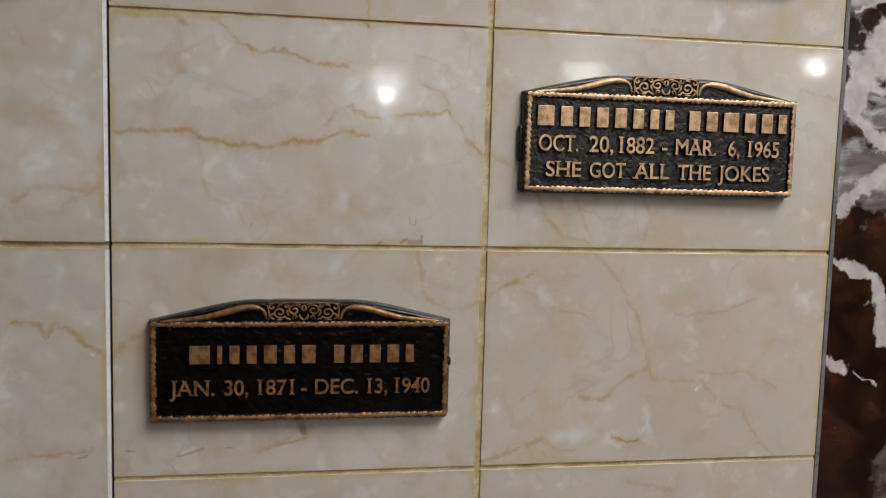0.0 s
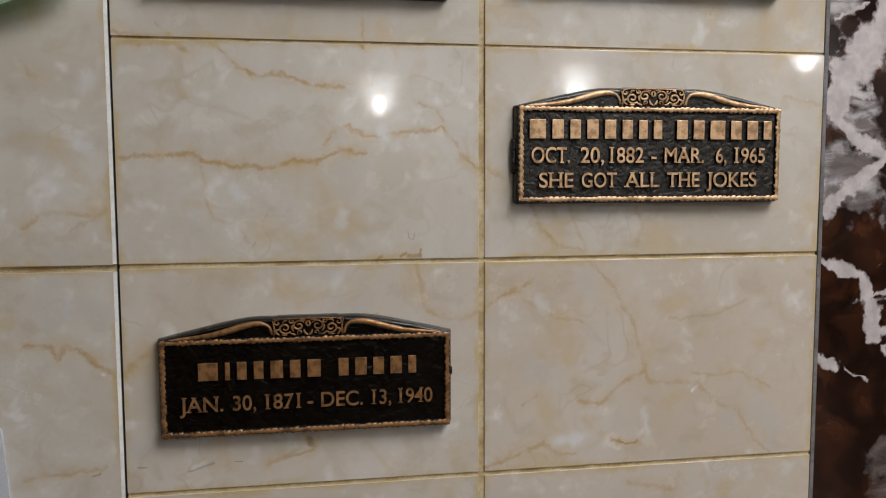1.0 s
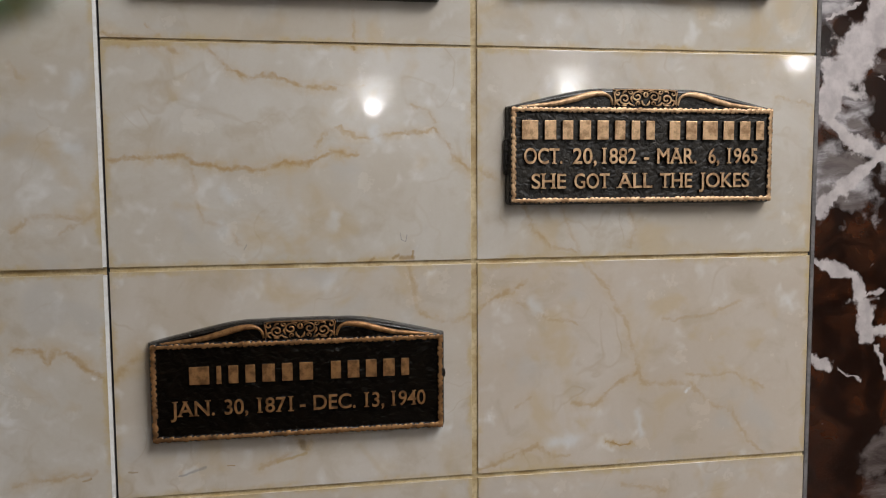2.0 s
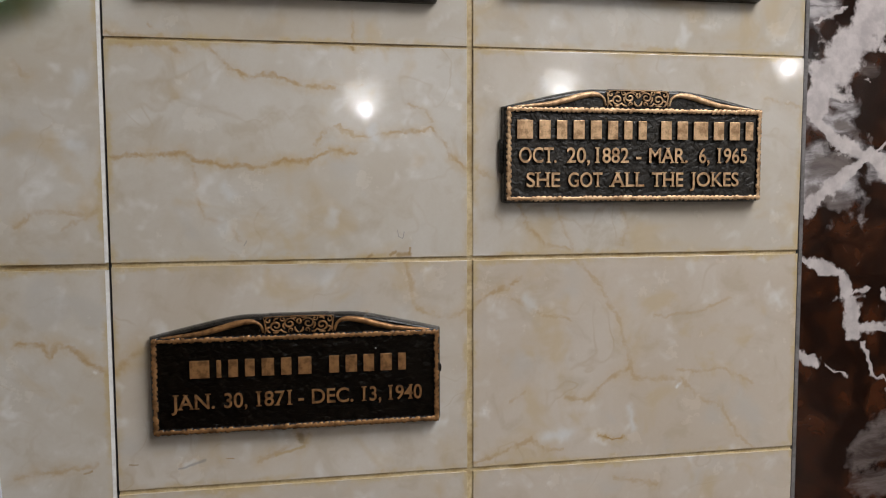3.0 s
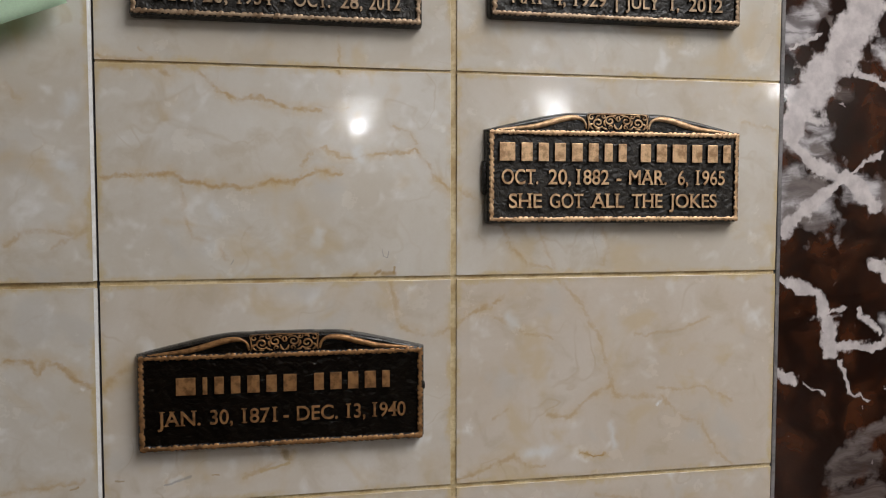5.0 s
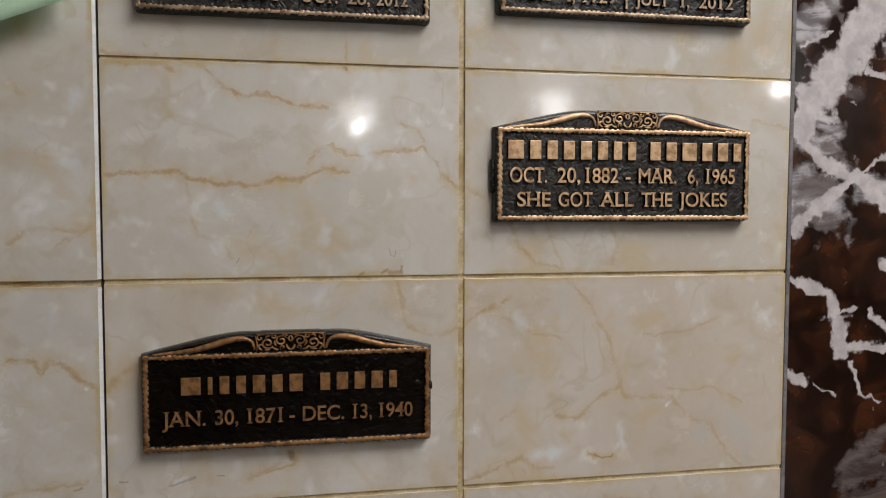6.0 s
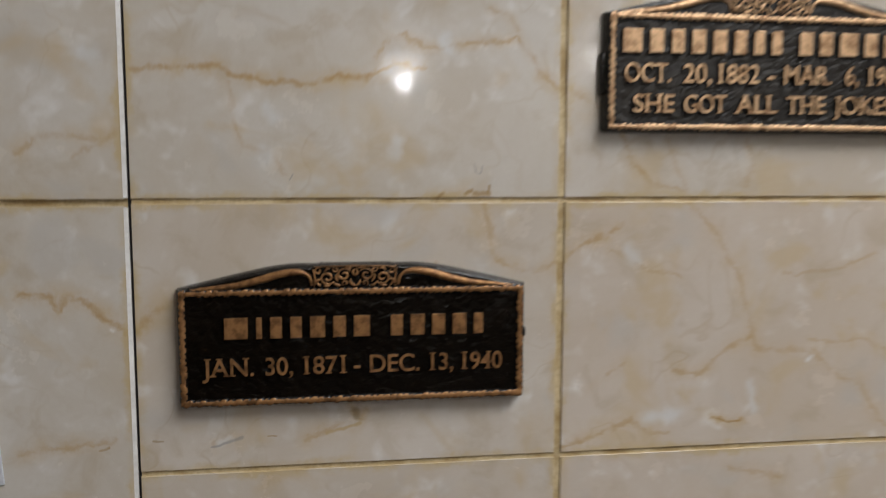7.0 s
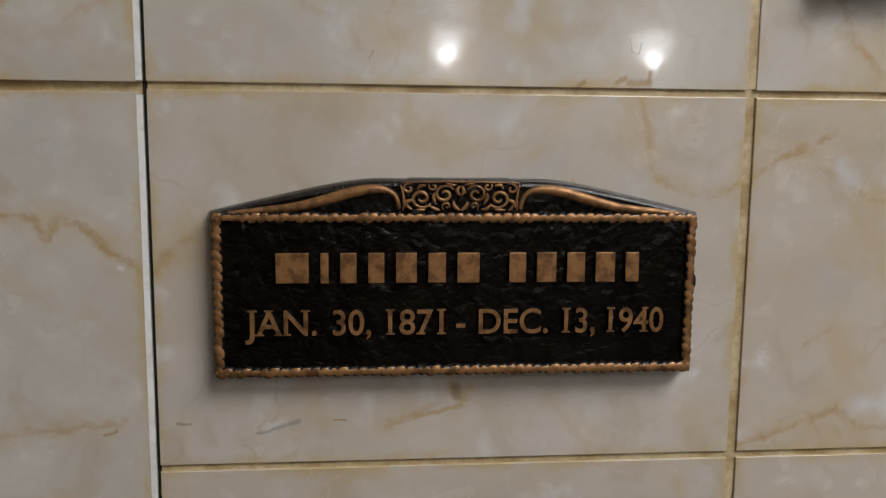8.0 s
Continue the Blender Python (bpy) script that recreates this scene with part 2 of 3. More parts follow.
VEINS_UL = [
    (((-0.073, 0.091), (-0.051, 0.069), (-0.041, 0.065), (-0.018, 0.065), (0.013, 0.056), (0.034, 0.054)), 0.0013, 0.75),
    (((0.034, 0.059), (0.057, 0.058)), 0.0012, 0.35),
    (((-0.147, -0.004), (-0.090, 0.000), (-0.082, -0.006), (-0.055, -0.010), (-0.033, -0.012), (-0.009, -0.006), (0.011, -0.006), (0.033, 0.002), (0.052, 0.000)), 0.0014, 0.80),
    (((0.018, 0.008), (0.023, 0.018), (0.037, 0.022), (0.052, 0.014), (0.082, 0.018), (0.120, 0.022), (0.138, -0.004), (0.154, -0.016)), 0.0012, 0.60),
    (((0.098, 0.042), (0.112, 0.038), (0.119, 0.028)), 0.0010, 0.40),
    (((-0.083, -0.012), (-0.082, -0.036), (-0.074, -0.054), (-0.056, -0.060), (-0.048, -0.075)), 0.0014, 0.35),
    (((0.059, -0.091), (0.076, -0.087), (0.098, -0.091)), 0.0015, 0.45),
    (((0.050, 0.091), (0.051, 0.087)), 0.0015, 0.95),
    (((-0.146, 0.088), (-0.100, 0.089), (-0.094, 0.084)), 0.0020, 0.60),
]
VEINS_UR = [
    (((-0.167, -0.012), (-0.146, -0.020), (-0.132, -0.026)), 0.0014, 0.45),
    (((-0.119, -0.046), (-0.108, -0.069), (-0.095, -0.081), (-0.070, -0.087)), 0.0014, 0.50),
    (((-0.084, -0.048), (-0.067, -0.087)), 0.0012, 0.30),
    (((-0.020, -0.083), (-0.014, -0.065), (-0.020, -0.048)), 0.0017, 0.30),
    (((0.123, 0.052), (0.157, 0.046)), 0.0014, 0.35),
]
VEINS_LL = [
    (((-0.151, 0.006), (-0.139, 0.018), (-0.126, 0.025)), 0.0026, 0.60),
    (((0.095, 0.098), (0.100, 0.077), (0.103, 0.059)), 0.0015, 0.50),
    (((0.104, 0.054), (0.117, 0.047), (0.134, 0.045), (0.152, 0.050)), 0.0017, 0.50),
    (((0.051, 0.044), (0.061, 0.051)), 0.0012, 0.40),
    (((-0.034, -0.077), (-0.010, -0.066)), 0.0017, 0.50),
    (((0.0015, -0.0575), (0.0020, -0.0600)), 0.0030, 0.90),
    (((-0.100, -0.078), (-0.088, -0.073)), 0.0012, 0.50),
]
CHALK_LL = [((-0.095, -0.077), (-0.089, -0.074), 0.005)]
CHALK_LR = [((-0.094, -0.071), (-0.072, -0.068), 0.011), ((0.036, -0.030), (0.040, -0.028), 0.003), ((-0.010, -0.046), (-0.006, -0.070), 0.006), ((-0.112, 0.060), (-0.105, 0.050), 0.009)]
CHALK_UL = [((0.066, 0.020), (0.070, 0.012), 0.008), ((-0.060, -0.058), (-0.062, -0.066), 0.009), ((-0.058, -0.030), (-0.052, -0.036), 0.008), ((0.030, -0.060), (0.034, -0.050), 0.008)]
CHALK_FU = [((0.128, -0.089), (0.134, -0.090), 0.010), ((0.137, -0.034), (0.134, -0.042), 0.012)]
RUST, SCUFF = (0.36, 0.225, 0.085), (0.30, 0.29, 0.285)
MARKS = {
    (1, 1): (((0.0012, -0.0565), (0.0020, -0.0605), 0.0028, (0.27, 0.20, 0.11)), ((-0.1420, -0.0735), (-0.1350, -0.0738), 0.0007, (0.33, 0.24, 0.13)),
             ((-0.102, -0.0795), (-0.0915, -0.0765), 0.0009, SCUFF), ((-0.0905, -0.0762), (-0.0795, -0.0730), 0.0011, SCUFF),
             ((-0.062, -0.0722), (-0.056, -0.0728), 0.0005, RUST), ((-0.020, -0.0725), (0.004, -0.0660), 0.0014, (0.50, 0.36, 0.18))),
    (1, 2): (((0.061, -0.0915), (0.065, -0.0885), 0.0011, RUST), ((0.082, -0.0885), (0.086, -0.0860), 0.0014, RUST), ((0.089, -0.0880), (0.099, -0.0885), 0.0019, RUST), ((0.0985, -0.0880), (0.0995, -0.0830), 0.0010, RUST), ((-0.0428, -0.0785), (-0.0412, -0.0745), 0.0004, SCUFF),
             ((0.0885, -0.067), (0.0890, -0.073), 0.0004, SCUFF), ((0.0890, -0.073), (0.0925, -0.0745), 0.0004, SCUFF), ((0.0925, -0.0745), (0.0940, -0.069), 0.0004, SCUFF),
             ((0.0495, 0.0915), (0.0515, 0.0880), 0.0012, RUST)),
    (2, 1): (((-0.036, -0.0735), (-0.026, -0.0775), 0.0005, RUST), ((-0.026, -0.0775), (-0.017, -0.0765), 0.0006, RUST), ((0.0375, -0.0310), (0.0390, -0.0285), 0.0010, (0.78, 0.78, 0.78))),
}
MARKS_FL = (((0.128, 0.0205), (0.134, 0.0225), 0.0009, RUST), ((0.1385, 0.1068), (0.1400, 0.1058), 0.0011, (0.80, 0.79, 0.77)))
VEINS_LR = [
    (((-0.075, 0.103), (-0.053, 0.082), (-0.042, 0.073), (-0.028, 0.046), (-0.019, 0.032), (-0.016, 0.011), (-0.002, -0.022)), 0.0014, 0.42),
    (((-0.004, -0.020), (0.040, -0.022), (0.064, -0.043), (0.082, -0.049), (0.103, -0.081), (0.119, -0.094)), 0.0015, 0.40),
    (((-0.164, 0.050), (-0.145, 0.065), (-0.129, 0.070), (-0.116, 0.078)), 0.0014, 0.60),
    (((-0.124, 0.059), (-0.091, 0.042), (-0.069, 0.039)), 0.0013, 0.40),
    (((-0.072, -0.036), (-0.052, -0.037), (-0.024, -0.014), (-0.010, -0.009)), 0.0015, 0.50),
    (((-0.126, -0.036), (-0.113, -0.028)), 0.0012, 0.40),
    (((-0.161, -0.092), (-0.140, -0.084), (-0.107, -0.073), (-0.091, -0.083), (-0.077, -0.084)), 0.0013, 0.55),
    (((-0.040, -0.073), (-0.026, -0.078), (-0.016, -0.076)), 0.0009, 0.90),
    (((0.015, 0.039), (0.062, 0.042), (0.091, 0.054)), 0.0012, 0.35),
    (((0.039, -0.014), (0.087, -0.016), (0.117, -0.030)), 0.0012, 0.35),
]
VEINS_FU = [
    (((0.082, -0.154), (0.101, -0.142), (0.138, -0.146), (0.150, -0.138)), 0.0017, 0.45),
    (((0.119, -0.157), (0.147, -0.142)), 0.0014, 0.40),
    (((0.086, -0.023), (0.096, -0.034)), 0.0017, 0.30),
]
VEINS_FL = [
    (((0.079, 0.132), (0.098, 0.130), (0.105, 0.121), (0.111, 0.130), (0.119, 0.129), (0.135, 0.115), (0.151, 0.104)), 0.0019, 0.75),
    (((0.075, 0.021), (0.102, 0.024), (0.138, 0.027)), 0.0017, 0.50),
]
VEINS_TL = [
    (((-0.149, -0.089), (-0.129, -0.093), (-0.106, -0.091)), 0.0017, 0.60),
    (((0.051, -0.067), (0.051, -0.092)), 0.0010, 0.50),
    (((-0.116, -0.081), (-0.106, -0.090)), 0.0012, 0.40),
]
VEINS_TR = [
    (((-0.022, -0.088), (0.029, -0.091)), 0.0017, 0.30),
]
VEINS_BL = [
    (((-0.096, 0.103), (-0.039, 0.097)), 0.0012, 0.40),
]
VEINS_BR = [
    (((-0.023, 0.079), (0.018, 0.071)), 0.0017, 0.40),
]
PALE_UPPER = [
    ((-0.074, 0.301), (-0.083, 0.262), 0.021),
    ((-0.083, 0.262), (-0.118, 0.206), 0.022),
    ((-0.118, 0.206), (-0.148, 0.169), 0.020),
    ((-0.149, 0.169), (-0.161, 0.136), 0.013),
    ((-0.161, 0.125), (-0.133, 0.104), 0.005),
    ((-0.133, 0.104), (-0.098, 0.094), 0.006),
    ((-0.098, 0.094), (-0.132, 0.071), 0.006),
    ((-0.132, 0.071), (-0.165, 0.039), 0.007),
    ((-0.095, 0.090), (-0.062, 0.064), 0.007),
    ((-0.096, 0.096), (-0.060, 0.121), 0.002),
    ((-0.092, 0.198), (-0.034, 0.180), 0.003),
    ((-0.164, 0.221), (-0.130, 0.233), 0.002),
]
PALE_LOWER = [
    ((-0.170, -0.008), (-0.126, -0.021), 0.005),
    ((-0.125, -0.024), (-0.121, -0.047), 0.006),
    ((-0.118, -0.052), (-0.111, -0.077), 0.010),
    ((-0.106, -0.075), (-0.053, -0.079), 0.005),
    ((-0.053, -0.079), (-0.031, -0.055), 0.005),
    ((-0.119, -0.044), (-0.096, -0.039), 0.002),
    ((-0.081, -0.039), (-0.057, -0.067), 0.003),
    ((-0.099, -0.090), (-0.088, -0.123), 0.002),
    ((-0.088, -0.123), (-0.068, -0.133), 0.001),
    ((-0.169, -0.101), (-0.151, -0.112), 0.003),
    ((-0.142, -0.111), (-0.119, -0.127), 0.001),
    ((-0.063, 0.004), (-0.048, -0.008), 0.006),
]
PALE_GREY = [
    ((-0.157, 0.081), (-0.133, 0.083), 0.012),
    ((-0.160, 0.055), (-0.132, 0.050), 0.010),
    ((-0.138, 0.262), (-0.117, 0.240), 0.004),
    ((-0.097, -0.194), (-0.068, -0.176), 0.010),
    ((-0.098, -0.210), (-0.059, -0.198), 0.014),
    ((-0.094, -0.237), (-0.055, -0.231), 0.014),
    ((-0.064, -0.168), (-0.047, -0.163), 0.008),
    ((-0.117, 0.178), (-0.098, 0.173), 0.007),
    ((-0.134, 0.122), (-0.115, 0.114), 0.006),
    ((-0.056, 0.084), (-0.045, 0.055), 0.008),
]
PALE_HAZE = [
    ((-0.159, 0.128), (-0.128, 0.121), 0.013),
    ((-0.161, 0.083), (-0.132, 0.064), 0.019),
    ((-0.166, 0.060), (-0.138, 0.062), 0.016),
    ((-0.092, 0.084), (-0.056, 0.075), 0.011),
    ((-0.165, 0.234), (-0.138, 0.257), 0.013),
    ((-0.141, 0.147), (-0.122, 0.136), 0.007),
    ((-0.114, 0.100), (-0.095, 0.084), 0.008),
    ((-0.061, 0.219), (-0.048, 0.202), 0.009),
    ((-0.051, -0.049), (-0.045, -0.072), 0.006),
]
GROUT = grout_material("stained yellow grout")
# Paler than the tiles: the gleam on the polished chamfer is in this colour.
LIT_EDGE = plain("marble edge whitened for caught light", (0.66, 0.64, 0.61), (0.80, 0.79, 0.77), 40.0, 0.35)
GAP_SHADE = plain("near-black gap shade", (0.010, 0.009, 0.008), (0.028, 0.024, 0.022), 60.0, 0.7, bump=0.3)
SHEEN_EDGE = plain("arris with painted grey sheen", (0.16, 0.15, 0.15), (0.28, 0.26, 0.26), 60.0, 0.4)
BRONZE = bronze_paint("bright satin bronze", (0.37, 0.210, 0.105), (0.74, 0.485, 0.275))
DIM_BRONZE = bronze_paint("darker tan bronze", (0.20, 0.125, 0.070), (0.44, 0.31, 0.20))
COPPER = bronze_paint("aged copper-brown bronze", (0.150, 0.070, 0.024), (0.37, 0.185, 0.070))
BODY = plain("blackened bronze", (0.006, 0.005, 0.0045), (0.024, 0.021, 0.018), 120.0, 0.13, metal=0.0, bump=1.0, depth=0.0009)
FIELD = dark_field("charcoal leather grain", (0.034, 0.029, 0.024), 0.30, 0.75, 0.3)
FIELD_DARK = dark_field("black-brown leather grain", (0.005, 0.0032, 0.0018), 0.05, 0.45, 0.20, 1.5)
PLASTER = plain("warm cream plaster", (0.56, 0.51, 0.43), (0.64, 0.60, 0.52), 3.0, 0.8, bump=0.2, depth=0.002, fine=30.0)
WALL_STONE = plain("plain cream stone", (0.55, 0.49, 0.40), (0.66, 0.61, 0.53), 5.0, 0.3, fine=9.0)
FLOOR_STONE = plain("brown floor stone", (0.035, 0.022, 0.016), (0.075, 0.052, 0.038), 4.0, 0.3, fine=12.0)
CEILING_PAINT = plain("white ceiling paint", (0.70, 0.68, 0.64), (0.78, 0.76, 0.72), 3.0, 0.85, fine=40.0)
BRASS = plain("dull brass", (0.42, 0.30, 0.13), (0.55, 0.41, 0.20), 30.0, 0.35, metal=1.0)
BULB = glowing("lit bulb", (0.97, 0.98, 1.0), BULB_GLOW)
SHADE = glowing("lit glass shade", (0.96, 0.97, 1.0), SHADE_GLOW)
PANEL = glowing("lit ceiling diffuser", (1.0, 0.98, 0.95), 1.5)
GREEN_PAPER = paper("pale green paper", (0.72, 0.90, 0.70))
WHITE_CARD = paper("white card", (0.80, 0.82, 0.86))


# ---- mesh helpers ----
def mesh_of(name, bm, material=None, smooth=False):
    data = bpy.data.meshes.new(name)
    bmesh.ops.recalc_face_normals(bm, faces=bm.faces)
    bm.to_mesh(data)
    bm.free()
    if material:
        data.materials.append(material)
    if smooth:
        for poly in data.polygons:
            poly.use_smooth = True
    return data


def part(name, bm, material, parent, label="", smooth=False):
    """Links a bmesh as one mesh object under a thing or a part."""
    ob = new(name, mesh_of(name, bm, material, smooth))
    ob.parent = parent
    if label:
        tagged(ob, label)
    return ob


def blacken(ob, dark, high):
    """Leaves the polished metal on the high faces of a casting and gives the rest the dark patina."""
    ob.data.materials.append(dark)
    for poly in ob.data.polygons:
        if not high(poly):
            poly.material_index = 1
    return ob


def box(x0, x1, y0, y1, z0, z1, bevel=0.0, segments=1):
    bm = bmesh.new()
    bmesh.ops.create_cube(bm, size=1.0)
    for v in bm.verts:
        v.co = Vector((x0 if v.co.x < 0 else x1, y0 if v.co.y < 0 else y1, z0 if v.co.z < 0 else z1))
    if bevel:
        bmesh.ops.bevel(bm, geom=list(bm.edges), offset=bevel, segments=segments, profile=0.5, affect="EDGES")
    return bm


def lathe(profile, steps=32):
    """A turned solid from (radius, height) pairs."""
    bm = bmesh.new()
    rings = []
    for r, z in profile:
        rings.append([bm.verts.new((r * math.cos(2 * math.pi * i / steps), r * math.sin(2 * math.pi * i / steps), z)) for i in range(steps)])
    for lower, upper in zip(rings, rings[1:]):
        for i in range(steps):
            bm.faces.new((lower[i], lower[(i + 1) % steps], upper[(i + 1) % steps], upper[i]))
    bm.faces.new(rings[0][::-1])
    bm.faces.new(rings[-1])
    return bm


def smooth_line(points, steps=8):
    """A Catmull-Rom line through the points."""
    pts = [Vector(p) for p in points]
    pts = [2 * pts[0] - pts[1], *pts, 2 * pts[-1] - pts[-2]]
    line = []
    for a, b, c, d in zip(pts, pts[1:], pts[2:], pts[3:]):
        for i in range(steps):
            t = i / steps
            line.append(0.5 * (2 * b + (c - a) * t + (2 * a - 5 * b + 4 * c - d) * t * t + (3 * b - a - 3 * c + d) * t ** 3))
    return line + [pts[-2]]


def ridge(bm, line, width, height, base, sides=6):
    """A half-round ridge that lies on the plane y = base along (x, z) points; width(s) and height(s) run over 0 to 1."""
    rings = []
    n = len(line)
    for i, p in enumerate(line):
        ahead = (line[min(i + 1, n - 1)] - line[max(i - 1, 0)]).normalized()
        across = Vector((-ahead.y, ahead.x))
        s = i / (n - 1)
        ring = []
        for j in range(sides + 1):
            a = math.pi * j / sides
            c = p + across * (width(s) * math.cos(a))
            ring.append(bm.verts.new((c.x, base - height(s) * math.sin(a) ** 0.8, c.y)))
        rings.append(ring)
    for r, q in zip(rings, rings[1:]):
        for j in range(sides):
            bm.faces.new((r[j], r[j + 1], q[j + 1], q[j]))
    for ring in (rings[0], rings[-1]):
        bm.faces.new(ring)


# ---- structure ----
def setting(name, bm, material, label, category):
    ob = new(name, mesh_of(name, bm, material))
    return tagged(ob, label, category, kind="structure")


JOINTS_Z = [0.962, 1.156, 1.350, 1.5355, 1.724]
COLUMN_LEFT, COLUMN_MID, COLUMN_RIGHT = -0.305, 0.0, 0.3245
TILE_LOW, TILE_HIGH = JOINTS_Z[0], JOINTS_Z[-1]
FAR_LEFT = -0.611

wall = setting("wall_north", box(FAR_LEFT, 0.3268, 0.006, 0.20, TILE_LOW, TILE_HIGH), GROUT,
               "niche wall clad in cream marble tiles with yellow stained joints", "wall")
setting("wall_north_lower", box(HALL_LEFT, HALL_RIGHT, 0.0, 0.20, 0.0, TILE_LOW - 0.002), WALL_STONE,
        "plain cream stone wall below the tiles", "wall")
setting("wall_north_upper", box(HALL_LEFT, HALL_RIGHT, 0.0, 0.20, TILE_HIGH + 0.002, CEILING_Z), WALL_STONE,
        "plain cream stone wall above the tiles", "wall")
setting("wall_north_left", box(HALL_LEFT, FAR_LEFT - 0.002, 0.0, 0.20, TILE_LOW - 0.002, TILE_HIGH + 0.002), WALL_STONE,
        "plain cream stone wall beside the tiles", "wall")
setting("wall_north_right", box(0.706, HALL_RIGHT, 0.0, 0.20, TILE_LOW - 0.002, TILE_HIGH + 0.002), WALL_STONE,
        "plain cream stone wall past the red pilaster", "wall")
setting("wall_south", box(HALL_LEFT, HALL_RIGHT, -HALL_DEPTH - 0.2, -HALL_DEPTH, 0.0, CEILING_Z), PLASTER,
        "cream plastered wall across the hall", "wall")
setting("wall_west", box(HALL_LEFT - 0.2, HALL_LEFT, -HALL_DEPTH - 0.2, 0.2, 0.0, CEILING_Z), PLASTER,
        "cream plastered end wall of the hall", "wall")
setting("wall_east", box(HALL_RIGHT, HALL_RIGHT + 0.2, -HALL_DEPTH - 0.2, 0.2, 0.0, CEILING_Z), PLASTER,
        "cream plastered end wall of the hall", "wall")
setting("floor", box(HALL_LEFT - 0.2, HALL_RIGHT + 0.2, -HALL_DEPTH - 0.2, 0.2, -0.15, 0.0), FLOOR_STONE,
        "brown polished stone floor of the hall", "floor")
setting("ceiling", box(HALL_LEFT - 0.2, HALL_RIGHT + 0.2, -HALL_DEPTH - 0.2, 0.2, CEILING_Z, CEILING_Z + 0.15), CEILING_PAINT,
        "white painted ceiling of the hall", "ceiling")

pilaster = setting("pilaster", box(0.3298, 0.700, 0.0, 0.04, TILE_LOW, TILE_HIGH),
                   red_marble("oxblood marble", PALE_UPPER + PALE_LOWER, PALE_GREY, PALE_HAZE),
                   "polished oxblood red marble pilaster with thick white veins", "pilaster")
# The slab's own middle is the origin of its veins.
for v in pilaster.data.vertices:
    v.co -= Vector((0.5, -0.0, 1.35))
pilaster.location = (0.5, 0.0, 1.35)


def arris(x0, y0, x1, y1, z0, z1, thick):
    """A slanted strip from (x0, y0) to (x1, y1), upright."""
    bm = bmesh.new()
    back = (0.0, thick)
    ring = [(x0, y0), (x1, y1), (x1 + back[0], y1 + back[1]), (x0 + back[0], y0 + back[1])]
    low = [bm.verts.new((x, y, z0)) for x, y in ring]
    high = [bm.verts.new((x, y, z1)) for x, y in ring]
    bm.faces.new(low[::-1])
    bm.faces.new(high)
    for i in range(4):
        bm.faces.new((low[i], low[(i + 1) % 4], high[(i + 1) % 4], high[i]))
    return bm


# The red slab's own chamfer; its grey stands for light reflected there.
slab_edge = part("arris", arris(0.3268, 0.0012, 0.3297, 0.0, TILE_LOW, TILE_HIGH, 0.03), SHEEN_EDGE, None, "chamfered red slab edge, painted grey for its sheen")
slab_edge.parent = pilaster
slab_edge.matrix_parent_inverse = Matrix.Translation((-0.5, 0.0, -1.35))
# Near-black strips stand in for the shade inside the two open gaps.
part("gap_filler", box(0.3246, 0.3274, 0.0034, 0.0055, TILE_LOW, TILE_HIGH), GAP_SHADE, wall, "near-black strip for the shade in the gap beside the pilaster")
part("gap_filler", box(-0.3064, -0.3028, 0.003, 0.0055, TILE_LOW, TILE_HIGH), GAP_SHADE, wall, "near-black strip for the shade in the gap between tile columns")


# ---- tiles ----
def tile_mesh(width, height):
    bm = box(-width / 2, width / 2, 0.0, 0.0195, -height / 2, height / 2)
    front = [e for e in bm.edges if all(abs(v.co.y) < 1e-6 for v in e.verts)]
    bmesh.ops.bevel(bm, geom=front, offset=0.0004, segments=2, profile=0.5, affect="EDGES")
    data = mesh_of("tile", bm)
    data.materials.append(None)
    return data


def lay_tile(data, x, z, material, tilt=(0.0, 0.0), proud=0.0):
    ob = new("tile", data)
    ob.parent = wall
    ob.matrix_basis = pose(x, -proud, z, tilt[0], 0, tilt[1])
    ob.material_slots[0].link = "OBJECT"
    ob.material_slots[0].material = material
    return ob


# half widths of the joints, from the lowest up
JOINT_HALF = [0.0019, 0.0018, 0.0018, 0.0012, 0.0019]
ROWS_Z = [(lo + g + hi - h) / 2 for lo, hi, g, h in zip(JOINTS_Z, JOINTS_Z[1:], JOINT_HALF, JOINT_HALF[1:])]
ROW_H = [hi - h - lo - g for lo, hi, g, h in zip(JOINTS_Z, JOINTS_Z[1:], JOINT_HALF, JOINT_HALF[1:])]
MARBLES = {
    (1, 0): VEINS_BL, (1, 1): VEINS_LL, (1, 2): VEINS_UL, (1, 3): VEINS_TL,
    (2, 0): VEINS_BR, (2, 1): VEINS_LR, (2, 2): VEINS_UR, (2, 3): VEINS_TR,
}
CHALK = {(1, 1): CHALK_LL, (1, 2): CHALK_UL, (2, 1): CHALK_LR}
WARM = {(2, 1): 0.40, (1, 1): 0.22, (2, 0): 0.40, (1, 0): 0.22, (2, 2): 0.12}
TILTS = {(2, 3): (0.12, 0.1), (1, 3): (-0.1, 0.0), (2, 2): (0.46, 0.0)}
COLUMNS = {1: (-0.3040, -0.0024), 2: (0.0030, 0.3252)}
for row in range(4):
    for col, (x0, x1) in COLUMNS.items():
        size = (x1 - x0, ROW_H[row])
        lay_tile(tile_mesh(*size), (x0 + x1) / 2, ROWS_Z[row], cream_marble("cream marble", MARBLES[col, row], CHALK.get((col, row), ()), MARKS.get((col, row), ()), *size, WARM.get((col, row), 0.0)),
                 TILTS.get((col, row), (0.0, 0.0)))

